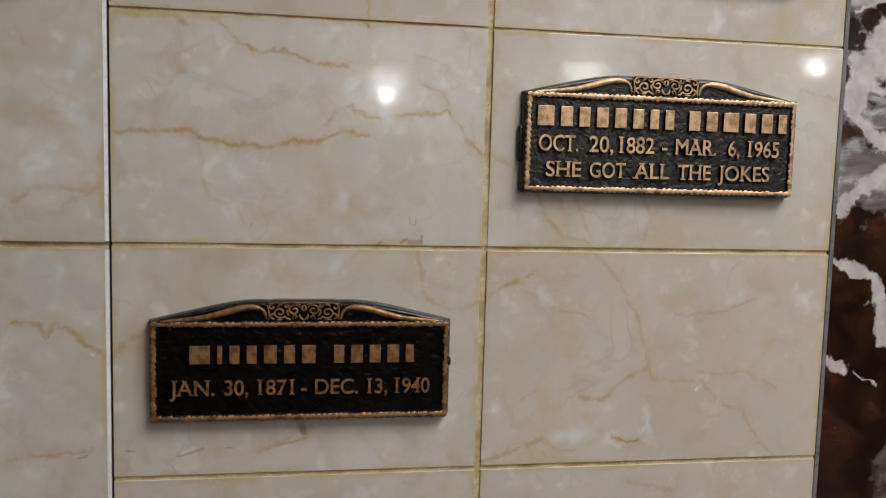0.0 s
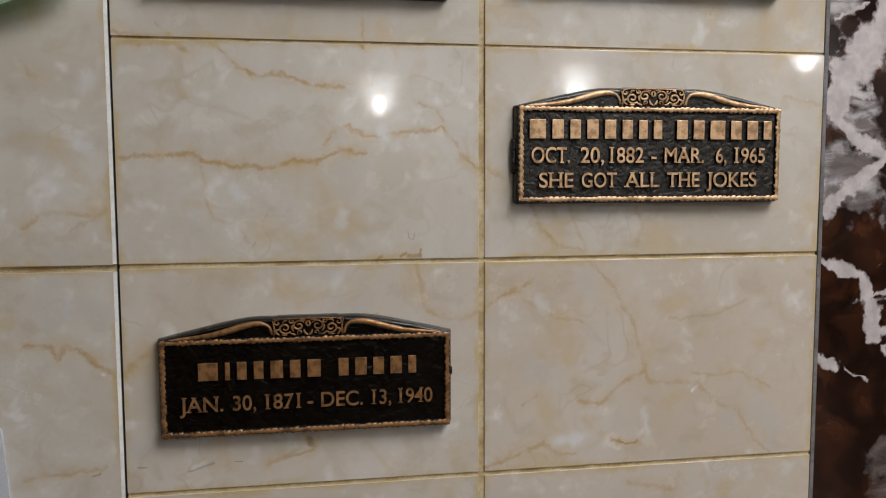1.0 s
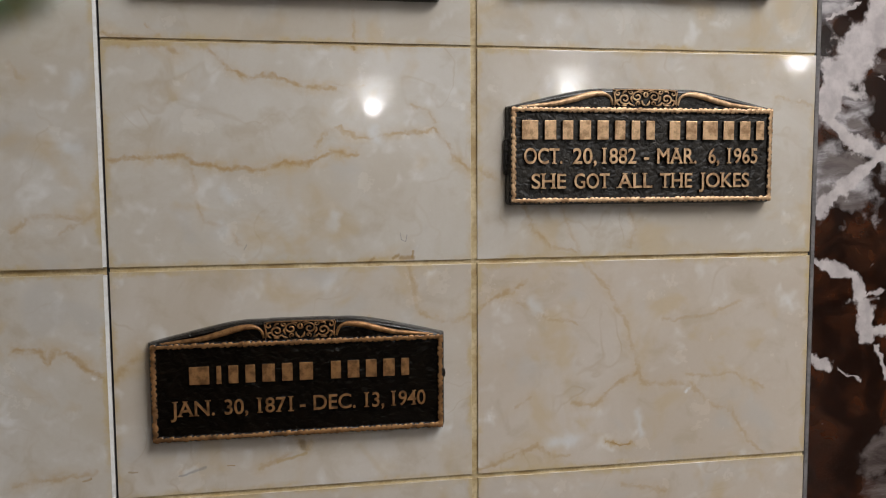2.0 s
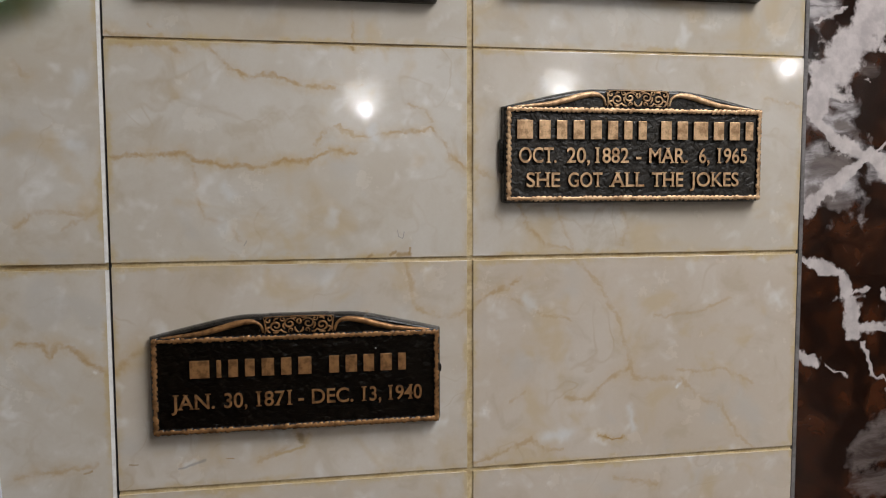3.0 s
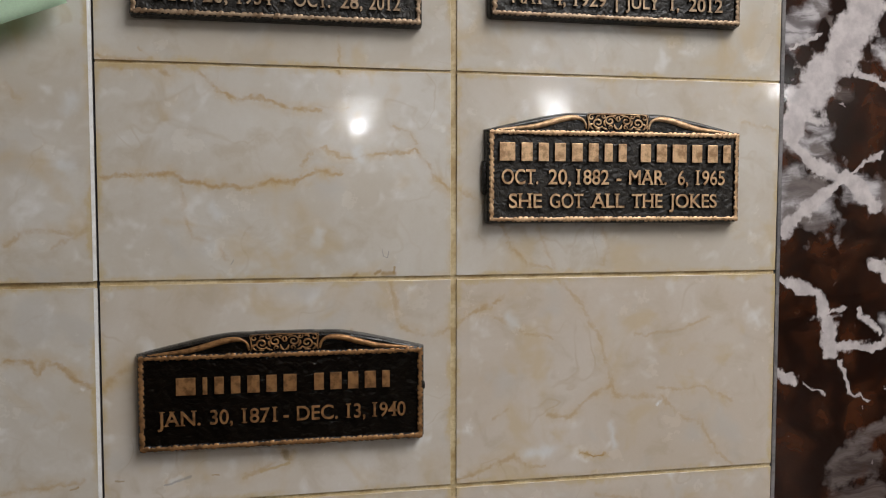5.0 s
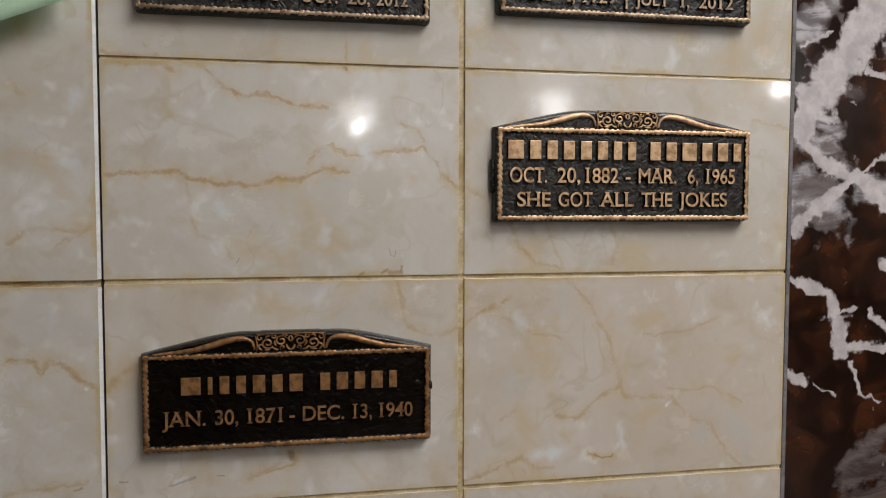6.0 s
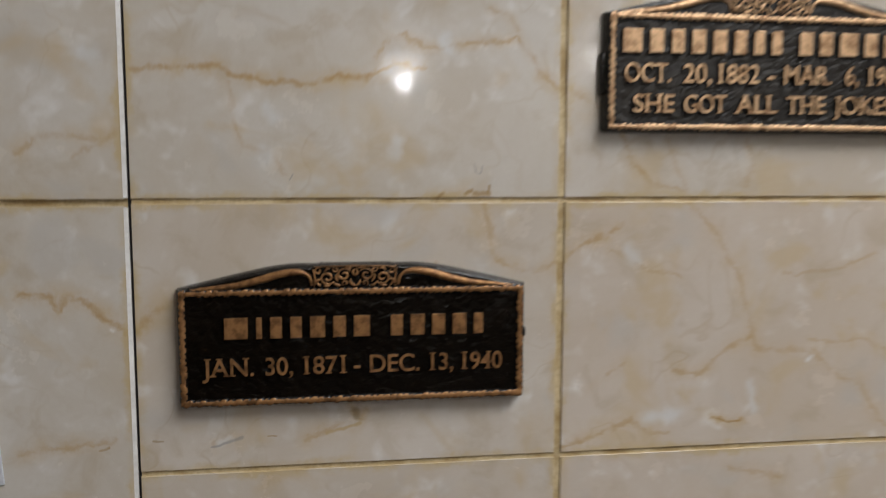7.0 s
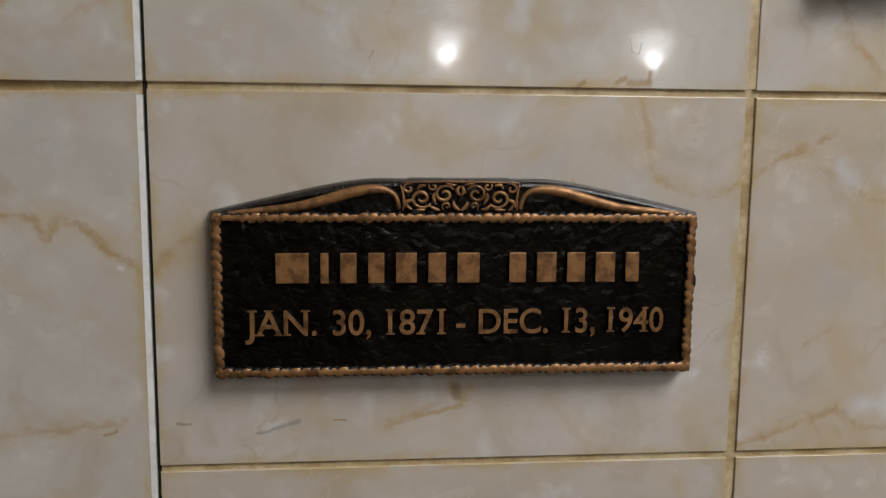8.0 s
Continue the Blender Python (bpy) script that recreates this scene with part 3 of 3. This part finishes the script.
# the far-left column has taller slabs with a chamfer whitened for the light it catches
SLAB_JOINT = 1.3490
for z0, z1, veins, chalk, marks in ((TILE_LOW, SLAB_JOINT - 0.0024, VEINS_FL, (), MARKS_FL), (SLAB_JOINT + 0.0024, TILE_HIGH, VEINS_FU, CHALK_FU, ())):
    x0, x1 = FAR_LEFT + 0.002, -0.3086
    size = (x1 - x0, z1 - z0)
    slab = lay_tile(tile_mesh(*size), (x0 + x1) / 2, (z0 + z1) / 2, cream_marble("cream marble", veins, chalk, marks, *size))
    strip = part("cut_edge", arris(x1 - 0.0002, -0.0002, x1 + 0.0025, 0.0010, -size[1] / 2 + 0.001, size[1] / 2 - 0.001, 0.015),
                 LIT_EDGE, slab, "chamfered tile edge, whitened for the light it catches")
    strip.matrix_parent_inverse = Matrix.Translation((-(x0 + x1) / 2, 0, 0))
part("grout", box(FAR_LEFT, -0.3064, 0.0032, 0.0058, SLAB_JOINT - 0.003, SLAB_JOINT + 0.003), GROUT, wall)
for row_z in JOINTS_Z[1:-1]:
    part("grout", box(-0.3036, 0.0003, 0.0014, 0.0058, row_z - 0.0024, row_z + 0.0024), GROUT, wall)
    part("grout", box(0.0003, 0.3246, 0.0026 if row_z == JOINTS_Z[2] else 0.0014, 0.0058, row_z - 0.0024, row_z + 0.0024), GROUT, wall)
for lo, hi in zip(JOINTS_Z, JOINTS_Z[1:]):
    part("grout", box(-0.0027, 0.0033, 0.0014, 0.0058, lo + 0.0025, hi - 0.0025), GROUT, wall)


# ---- plaques ----
PLAQUE_W, PLAQUE_H = 0.246, 0.084
PEAK = 0.0165
GROUND, CREST = -0.0088, -0.0122


def crown(half, base, rise):
    """The left half of a plaque's top edge, from the shoulder to the flat middle."""
    return [(-half, base), (-half * 0.80, base + rise * 0.36), (-half * 0.52, base + rise * 0.82),
            (-half * 0.36, base + rise * 0.985), (-half * 0.22, base + rise * 0.99), (-half * 0.205, base + rise * 1.02)]


def outline(half, base, rise, foot, corner=0.003):
    left = [(p.x, p.y) for p in smooth_line(crown(half, base, rise), 5)]
    foot_left = [(-half + corner, foot), (-half + corner * 0.3, foot + corner * 0.3), (-half, foot + corner)]
    shape = foot_left + left
    return shape + [(-x, z) for x, z in reversed(shape)]


def plate_mesh():
    """The cast body: sloping sides and a rounded front edge."""
    half, top, rise = PLAQUE_W / 2, PLAQUE_H, PEAK
    layers = [(0.0, 0.0), (GROUND * 0.50, 0.0003), (GROUND * 0.80, 0.0012), (GROUND * 0.95, 0.0022), (GROUND, 0.0032)]
    bm = bmesh.new()
    rings = []
    for y, inset in layers:
        rings.append([bm.verts.new((x, y, z)) for x, z in outline(half - inset, top - inset * 0.6, rise - inset * 0.55, inset)])
    n = len(rings[0])
    for a, b in zip(rings, rings[1:]):
        for i in range(n):
            bm.faces.new((a[i], a[(i + 1) % n], b[(i + 1) % n], b[i]))
    bm.faces.new(rings[0])
    bm.faces.new(rings[-1][::-1])
    return bm


FIELD_X, FIELD_Z0, FIELD_Z1 = PLAQUE_W / 2 - 0.0048, 0.0050, PLAQUE_H - 0.0030


def field_mesh(seed, relief, pitch):
    """The grained panel inside the border, with real hollows and folds."""
    nx, nz = 170, 60
    bm = bmesh.new()
    grid = []
    for j in range(nz + 1):
        row = []
        for i in range(nx + 1):
            x, z = -FIELD_X + 2 * FIELD_X * i / nx, FIELD_Z0 + (FIELD_Z1 - FIELD_Z0) * j / nz
            q = Vector((x * pitch + seed * 9.1, z * pitch, seed * 3.7))
            fold = noise.ridged_multi_fractal(q * 0.8, 1.0, 2.1, 3, 1.0, 2.0)
            depth = 0.00034 * (fold - 1.2) + 0.00025 * noise.noise(q * 2.7)
            row.append(bm.verts.new((x, GROUND - 0.0005 - relief * max(-0.0003, depth), z)))
        grid.append(row)
    for a, b in zip(grid, grid[1:]):
        for i in range(nx):
            bm.faces.new((a[i], a[i + 1], b[i + 1], b[i]))
    return bm


def rope(x0, z0, x1, z1, seed):
    """One side of the border: a flat-topped ridge with a slanting twist and notched edges."""
    a, b = Vector((x0, z0)), Vector((x1, z1))
    length = (b - a).length
    n = max(8, int(length / 0.0004))
    ahead = (b - a).normalized()
    across = Vector((-ahead.y, ahead.x))
    rng = random.Random(seed)
    jolt = [rng.uniform(0.80, 1.10) for _ in range(80)]
    sides = 10
    bm = bmesh.new()
    rings = []
    for i in range(n + 1):
        p = a.lerp(b, i / n)
        ring = []
        for j in range(sides + 1):
            angle = math.pi * j / sides
            turn = i / n * length / 0.0047 + 0.9 * j / sides + 0.05 + 0.35 * noise.noise(Vector((p.x * 60, p.y * 60, seed)))
            swell = (0.58 + 0.42 * abs(math.sin(math.pi * turn)) ** 0.5) * jolt[int(turn) % 80]
            edge = p + across * (0.0030 * (0.15 + 0.85 * swell) * math.cos(angle))
            high = (GROUND - CREST) * (0.79 + 0.21 * swell) * max(0.0, math.sin(angle)) ** 0.45
            ring.append(bm.verts.new((edge.x, GROUND + 0.0003 - high, edge.y)))
        rings.append(ring)
    for r, q in zip(rings, rings[1:]):
        for j in range(sides):
            bm.faces.new((r[j], r[j + 1], q[j + 1], q[j]))
    for ring in (rings[0], rings[-1]):
        bm.faces.new(ring)
    return bm


def neck(mirror):
    """One swan-neck scroll over the border."""
    half = PLAQUE_W / 2
    pts = [(-half + 0.010, PLAQUE_H - 0.0008), (-0.098, PLAQUE_H + 0.0006), (-0.080, PLAQUE_H + 0.0026), (-0.065, PLAQUE_H + 0.0062),
           (-0.052, PLAQUE_H + 0.0098), (-0.042, PLAQUE_H + 0.0112), (-0.0360, PLAQUE_H + 0.0104), (-0.0318, PLAQUE_H + 0.0074), (-0.0300, PLAQUE_H + 0.0014)]
    line = [Vector((-p.x if mirror else p.x, p.y)) for p in smooth_line(pts, 7)]
    bm = bmesh.new()
    ridge(bm, line, lambda s: 0.0013 + 0.0016 * math.sin(math.pi * min(1.0, s * 1.12)) ** 1.5, lambda s: 0.0018 + 0.0012 * math.sin(math.pi * s), GROUND + 0.0003, 8)
    return bm


def filigree():
    """Mirrored acanthus scrolls that fill the middle of the crown."""
    bm = bmesh.new()
    z0 = PLAQUE_H + 0.0004
    rng = random.Random(5)

    def spiral(cx, cz, r, start, turns, way, thick):
        line = []
        for i in range(24):
            s = i / 23
            a = start + way * turns * 2 * math.pi * s
            reach = r * (1 - 0.78 * s)
            line.append(Vector((cx + 1.15 * reach * math.cos(a), cz + reach * math.sin(a))))
        ridge(bm, line, lambda s: thick * (0.75 + 0.5 * math.sin(math.pi * s)), lambda s: 0.0021, GROUND + 0.0001, 4)

    def leaf(points, width):
        jog = [(x + rng.uniform(-0.0003, 0.0003), z + rng.uniform(-0.0003, 0.0003)) for x, z in points]
        ridge(bm, smooth_line(jog, 5), lambda s: 0.0003 + width * math.sin(math.pi * (0.08 + 0.86 * s)), lambda s: 0.0022, GROUND + 0.0001, 4)

    for side in (-1, 1):
        turn = 0.0 if side > 0 else math.pi
        spiral(side * 0.0078, z0 + 0.0084, 0.0046, turn + side * 2.6, 1.35, -side, 0.00095)
        spiral(side * 0.0192, z0 + 0.0064, 0.0048, turn - side * 2.5, 1.35, side, 0.00100)
        spiral(side * 0.0255, z0 + 0.0112, 0.0027, turn + side * 2.2, 1.05, -side, 0.00080)
        spiral(side * 0.0068, z0 + 0.0026, 0.0021, turn - side * 1.0, 1.0, side, 0.00075)
        spiral(side * 0.0135, z0 + 0.0122, 0.0020, turn + side * 0.6, 1.0, -side, 0.00075)
        for pts, width in ((((0.0002, 0.0004), (0.0030, 0.0022), (0.0036, 0.0050)), 0.0011), (((0.0118, 0.0036), (0.0136, 0.0064), (0.0134, 0.0090)), 0.0010),
                           (((0.0100, 0.0008), (0.0128, 0.0012), (0.0150, 0.0030)), 0.0010), (((0.0172, 0.0126), (0.0198, 0.0128), (0.0216, 0.0108)), 0.0010),
                           (((0.0236, 0.0058), (0.0262, 0.0044), (0.0276, 0.0016)), 0.0011), (((0.0240, 0.0006), (0.0256, 0.0018), (0.0262, 0.0032)), 0.0008),
                           (((0.0000, 0.0074), (0.0018, 0.0100), (0.0004, 0.0128)), 0.0011), (((0.0020, 0.0132), (0.0046, 0.0134), (0.0070, 0.0136)), 0.0008),
                           (((0.0170, 0.0008), (0.0196, 0.0008), (0.0222, 0.0010)), 0.0008), (((0.0284, 0.0000), (0.0280, 0.0060), (0.0296, 0.0132)), 0.0007)):
            leaf([(side * x, z0 + z) for x, z in pts], width)
    leaf([(-0.029, z0 + 0.0140), (0.0, z0 + 0.0146), (0.029, z0 + 0.0140)], 0.0005)
    return bm


def serifs(flat_text, cap):
    """Short slabs across the free ends of upright strokes: x from, x to, y from, y to."""
    faces = [[flat_text.vertices[i].co for i in poly.vertices] for poly in flat_text.polygons if poly.normal.z > 0.9]

    def cuts(level):
        spans = []
        for face in faces:
            hits = [a.x + (b.x - a.x) * (level - a.y) / (b.y - a.y) for a, b in zip(face, face[1:] + face[:1]) if (a.y - level) * (b.y - level) < 0]
            if len(hits) >= 2:
                spans.append((min(hits), max(hits)))
        joined = []
        for lo, hi in sorted(spans):
            if joined and lo <= joined[-1][1] + 1e-4:
                joined[-1][1] = max(hi, joined[-1][1])
            else:
                joined.append([lo, hi])
        return joined

    found = []
    for end, inside, further in ((0.03, 0.14, 0.30), (0.97, 0.86, 0.70)):
        beyond = cuts(cap * inside)
        deep = cuts(cap * further)
        below = cuts(cap * (-0.06 if end < 0.5 else 1.12))
        for lo, hi in cuts(cap * end):
            mid = (lo + hi) / 2
            if hi - lo > 0.27 * cap or any(s[0] < mid < s[1] for s in below):
                continue
            stem = [s for s in beyond if s[0] - 0.08 * cap < mid < s[1] + 0.08 * cap and s[1] - s[0] < 0.25 * cap]
            if stem and any(s[0] - 0.10 * cap < mid < s[1] + 0.10 * cap for s in deep):
                y0 = -0.012 if end < 0.5 else cap * 0.94
                found.append((lo - 0.10 * cap, hi + 0.10 * cap, y0, y0 + 0.075 * cap))
    return found


def word_mesh(text, height, x_from, x_to, centre_z):
    """Raised letters of one word, in the built-in font, fitted to its width."""
    data = bpy.data.curves.new("letters", "FONT")
    data.body, data.align_x, data.align_y = text, "CENTER", "TOP_BASELINE"
    data.size, data.extrude, data.bevel_depth, data.bevel_resolution = 1.0, 0.05, 0.012, 0
    data.offset = 0.012
    temp = new("letters", data)
    bpy.context.view_layer.update()
    made = bpy.data.meshes.new_from_object(temp.evaluated_get(bpy.context.evaluated_depsgraph_get()))
    bpy.data.objects.remove(temp)
    bpy.data.curves.remove(data)
    xs = [v.co.x for v in made.vertices]
    middle, cap = (min(xs) + max(xs)) / 2, 0.70
    bm = bmesh.new()
    bm.from_mesh(made)
    for x0, x1, y0, y1 in serifs(made, cap):
        slab = bmesh.ops.create_cube(bm, size=1.0)["verts"]
        for v in slab:
            v.co = Vector((x0 if v.co.x < 0 else x1, y0 if v.co.y < 0 else y1, 0.057 * (1 if v.co.z > 0 else -1)))
    bpy.data.meshes.remove(made)
    for v in bm.verts:
        v.co = Vector(((v.co.x - middle) * (x_to - x_from) / (max(xs) - min(xs)) + (x_from + x_to) / 2, GROUND - 0.0014 - (v.co.z / 0.062) * 0.0018,
                       (v.co.y - cap / 2) * height / cap + centre_z))
    return bm


def bar_mesh(x0, x1, z0, z1):
    return box(x0, x1, GROUND - 0.0032, GROUND + 0.0002, z0, z1, 0.0005, 2)


def make_plaque(label, field_material, metal, words, bars, seed, knob_side):
    """A cast plaque with its foot at the origin. words: letter height, middle height, x from, x to and the words with their shares of that line; bars: x from, x to, z from, z to, widths."""
    thing = new("memorial_plaque")
    tagged(thing, label, "plaque", "plaques on the niche wall")
    plate = part("plate", plate_mesh(), BODY, thing, "blackened cast bronze body")
    blacken(plate, field_material, lambda poly: not (len(poly.vertices) > 4 and poly.center.y < GROUND / 2))
    part("field", field_mesh(seed, 0.75, 85) if metal is COPPER else field_mesh(seed, 1.1, 150), field_material, thing, "dark leather-grained sunken panel", smooth=True)
    x, lo, hi = PLAQUE_W / 2 - 0.0046, 0.0040, PLAQUE_H - 0.0028
    facing = lambda poly: abs(poly.normal.y) > 0.75
    crest = lambda poly: poly.center.y < GROUND - 0.73 * (GROUND - CREST)
    for k, (xa, za, xb, zb) in enumerate(((-x - 0.002, lo, x + 0.002, lo), (x + 0.002, hi, -x - 0.002, hi), (-x, hi, -x, lo), (x, lo, x, hi))):
        blacken(part("border", rope(xa, za, xb, zb, seed * 4 + k), metal, thing, "twisted bronze border", smooth=True), BODY, crest)
    for mirror in (False, True):
        blacken(part("scroll", neck(mirror), metal, thing, "bronze swan-neck scroll", smooth=True), BODY, lambda poly: poly.center.y < GROUND - 0.0009)
    blacken(part("filigree", filigree(), metal, thing, "bronze scrollwork ornament", smooth=True), BODY, lambda poly: poly.center.y < GROUND - 0.0008)
    for height, z, x0, x1, line in words:
        for text, start, end in line:
            word = word_mesh(text, height, x0 + (x1 - x0) * start, x0 + (x1 - x0) * end, z)
            blacken(part("lettering", word, metal, thing, "raised bronze letters"), BODY, facing)
    for x0, x1, z0, z1, shares in bars:
        pitch = (x1 - x0) / sum(shares)
        left = x0
        for share in shares:
            gap = 0.17 * pitch
            blacken(part("name_bar", bar_mesh(left + gap, left + pitch * share - gap, z0, z1), metal, thing, "raised plain bronze bar"), BODY, facing)
            left += pitch * share
    if knob_side > 0:
        bm = lathe([(0.0004, -0.0035), (0.0022, -0.003), (0.0028, 0.0), (0.0022, 0.003), (0.0004, 0.0035)], 12)
        bm.transform(pose(PLAQUE_W / 2 - 0.0026, -0.005, 0.048, 0, 90, 0) @ Matrix.Diagonal((1.6, 1.0, 1.0, 1)))
        part("fixing_screw", bm, BODY, thing, "dark fixing screw", smooth=True)
    elif knob_side < 0:
        block = box(-PLAQUE_W / 2 - 0.0024, -PLAQUE_W / 2 + 0.003, -0.0055, -0.0002, 0.026, 0.056, 0.0015, 2)
        part("side_block", block, BODY, thing, "dark block at the plaque's left edge", smooth=True)
    return thing


JOKES = make_plaque("dark bronze memorial plaque with bright letters on cream marble", FIELD, BRONZE,
                    [(0.0132, 0.0420, -0.1097, 0.1062, (("OCT.", 0.0, 0.159), ("20,", 0.201, 0.301), ("1882", 0.327, 0.469), ("-", 0.500, 0.524),
                                                        ("MAR.", 0.557, 0.730), ("6,", 0.780, 0.829), ("1965", 0.867, 1.0))),
                     (0.0126, 0.0206, -0.1030, 0.0985, (("SHE", 0.0, 0.154), ("GOT", 0.189, 0.348), ("ALL", 0.383, 0.544), ("THE", 0.577, 0.730), ("JOKES", 0.761, 1.0)))],
                    [(-0.1142, 0.0110, 0.0556, 0.0722, (1.25, 1, 0.95, 1, 1, 0.95, 0.85, 0.85)), (0.0190, 0.1147, 0.0556, 0.0722, (1, 1, 1.25, 1, 1, 0.85))], 1, -1)
JOKES.location, JOKES.scale = (0.1535, 0.0, 1.3990), (1.018, 1.0, 1.02)
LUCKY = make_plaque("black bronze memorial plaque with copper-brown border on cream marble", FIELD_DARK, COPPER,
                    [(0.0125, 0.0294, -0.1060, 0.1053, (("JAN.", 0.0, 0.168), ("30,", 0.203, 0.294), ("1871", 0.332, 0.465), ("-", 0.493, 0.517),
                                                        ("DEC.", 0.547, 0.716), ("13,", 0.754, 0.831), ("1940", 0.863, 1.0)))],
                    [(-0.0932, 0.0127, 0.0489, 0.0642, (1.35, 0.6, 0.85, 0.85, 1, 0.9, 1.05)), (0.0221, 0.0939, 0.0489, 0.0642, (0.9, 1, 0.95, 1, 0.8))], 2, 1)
LUCKY.location, LUCKY.scale = (-0.1516, 0.0, 1.2050), (1.005, 1.0, 1.005)
UPPER_LEFT = make_plaque("dark bronze memorial plaque high in the tile row", FIELD, DIM_BRONZE,
                         [(0.0120, 0.0190, -0.1025, 0.1025, (("DEC.", 0.0, 0.154), ("20,", 0.190, 0.290), ("1934", 0.330, 0.465), ("-", 0.500, 0.520),
                                                             ("OCT.", 0.555, 0.705), ("28,", 0.745, 0.840), ("2012", 0.865, 1.0)))], [], 3, 0)
UPPER_LEFT.location = (-0.1520, 0.0, 1.5718)
UPPER_RIGHT = make_plaque("dark bronze memorial plaque high beside the pilaster", FIELD, DIM_BRONZE,
                          [(0.0120, 0.0190, -0.1025, 0.1025, (("MAY", 0.0, 0.150), ("4,", 0.190, 0.245), ("1929", 0.285, 0.435), ("|", 0.478, 0.490),
                                                              ("JULY", 0.525, 0.690), ("1,", 0.745, 0.785), ("2012", 0.830, 1.0)))], [], 4, 0)
UPPER_RIGHT.location = (0.1535, 0.0, 1.5835)


# ---- papers on the far-left tiles ----
def sheet(width, height, curl, thick, columns=14, rows=14):
    """A thin sheet whose foot curls away from the wall; its lower right corner is the origin."""
    bm = bmesh.new()
    layers = []
    for y_off in (0.0, thick):
        grid = []
        for j in range(rows + 1):
            s = j / rows
            grid.append([bm.verts.new((-width * (1 - i / columns), -curl * (1 - s) ** 2 - 0.0015 + y_off, height * s)) for i in range(columns + 1)])
        layers.append(grid)
    for grid in layers:
        for a, b in zip(grid, grid[1:]):
            for i in range(columns):
                bm.faces.new((a[i], a[i + 1], b[i + 1], b[i]))
    front, back = layers
    rim = lambda g: g[0] + [r[-1] for r in g[1:]] + g[-1][-2::-1] + [r[0] for r in g[-2:0:-1]]
    f, b = rim(front), rim(back)
    for i in range(len(f)):
        bm.faces.new((f[i], f[(i + 1) % len(f)], b[(i + 1) % len(f)], b[i]))
    return bm


green = tagged(new("paper_note", mesh_of("paper_note", sheet(0.11, 0.14, 0.022, 0.0003), GREEN_PAPER, True)),
               "pale green paper note curling off the marble", "paper")
green.matrix_world = pose(-0.318, 0.0, 1.5765, 0, -21, 0)
card = tagged(new("name_card", mesh_of("name_card", box(-0.09, 0.0, -0.0022, -0.0002, 0.0, 0.066, 0.0004), WHITE_CARD)),
              "small blank white card standing on the marble tile", "card")
card.matrix_world = pose(-0.3945, 0.0, 1.154, 0, -4, 0)


# ---- lamps of the hall ----
def make_hall_lamp():
    """A pendant with a flared glass shade round a bulb."""
    thing = new("pendant_lamp")
    tagged(thing, "lit pendant lamp with a flared glass shade", "lamp", "pendant lamps across the hall")
    part("bulb", lathe([(0.01, -0.055), (0.036, -0.045), (0.052, 0.0), (0.036, 0.05), (0.02, 0.09)], 24), BULB, thing, "bright lit bulb", True)
    shade = lathe([(0.16, 0.05), (0.24, 0.30), (0.245, 0.30), (0.165, 0.05)], 32)
    bmesh.ops.delete(shade, geom=[f for f in shade.faces if len(f.verts) > 4], context="FACES")
    part("shade", shade, SHADE, thing, "frosted glowing glass shade", True)
    part("cap", lathe([(0.03, 0.09), (0.10, 0.30), (0.10, 0.34), (0.02, 0.38)], 24), BRASS, thing, "dull brass cap", True)
    return thing


pendant = make_hall_lamp()
spots = [pose(*p) for p in HALL_LAMPS]
pendant.matrix_basis = spots[0]
pendants = [pendant] + [copy_thing(pendant, m) for m in spots[1:]]
for ob in pendants:
    drop = CEILING_Z - ob.matrix_basis.translation.z
    if drop > 0.38:
        part("rod", lathe([(0.012, 0.375), (0.012, drop)], 12), BRASS, ob, "dull brass hanging rod")


def make_ceiling_light():
    r = LIGHT_RADIUS
    thing = new("ceiling_light")
    tagged(thing, "unseen round ceiling light with a white diffuser, added to light the wall", "lamp", "ceiling lights")
    rim = lathe([(r + 0.01, -0.075), (r + 0.03, -0.065), (r + 0.03, 0.0), (r - 0.05, 0.0)], 48)
    part("rim", rim, BRASS, thing, "dull brass rim", True)
    part("diffuser", lathe([(r - 0.3, -0.092), (r - 0.08, -0.088), (r, -0.076), (r, -0.070)], 48), PANEL, thing, "glowing white diffuser", True)
    return thing


fixture = make_ceiling_light()
fixture.matrix_basis = pose(CEILING_LIGHTS[0][0], CEILING_LIGHTS[0][1], CEILING_Z)
for lx, ly, watts in CEILING_LIGHTS[1:]:
    copy_thing(fixture, pose(lx, ly, CEILING_Z))
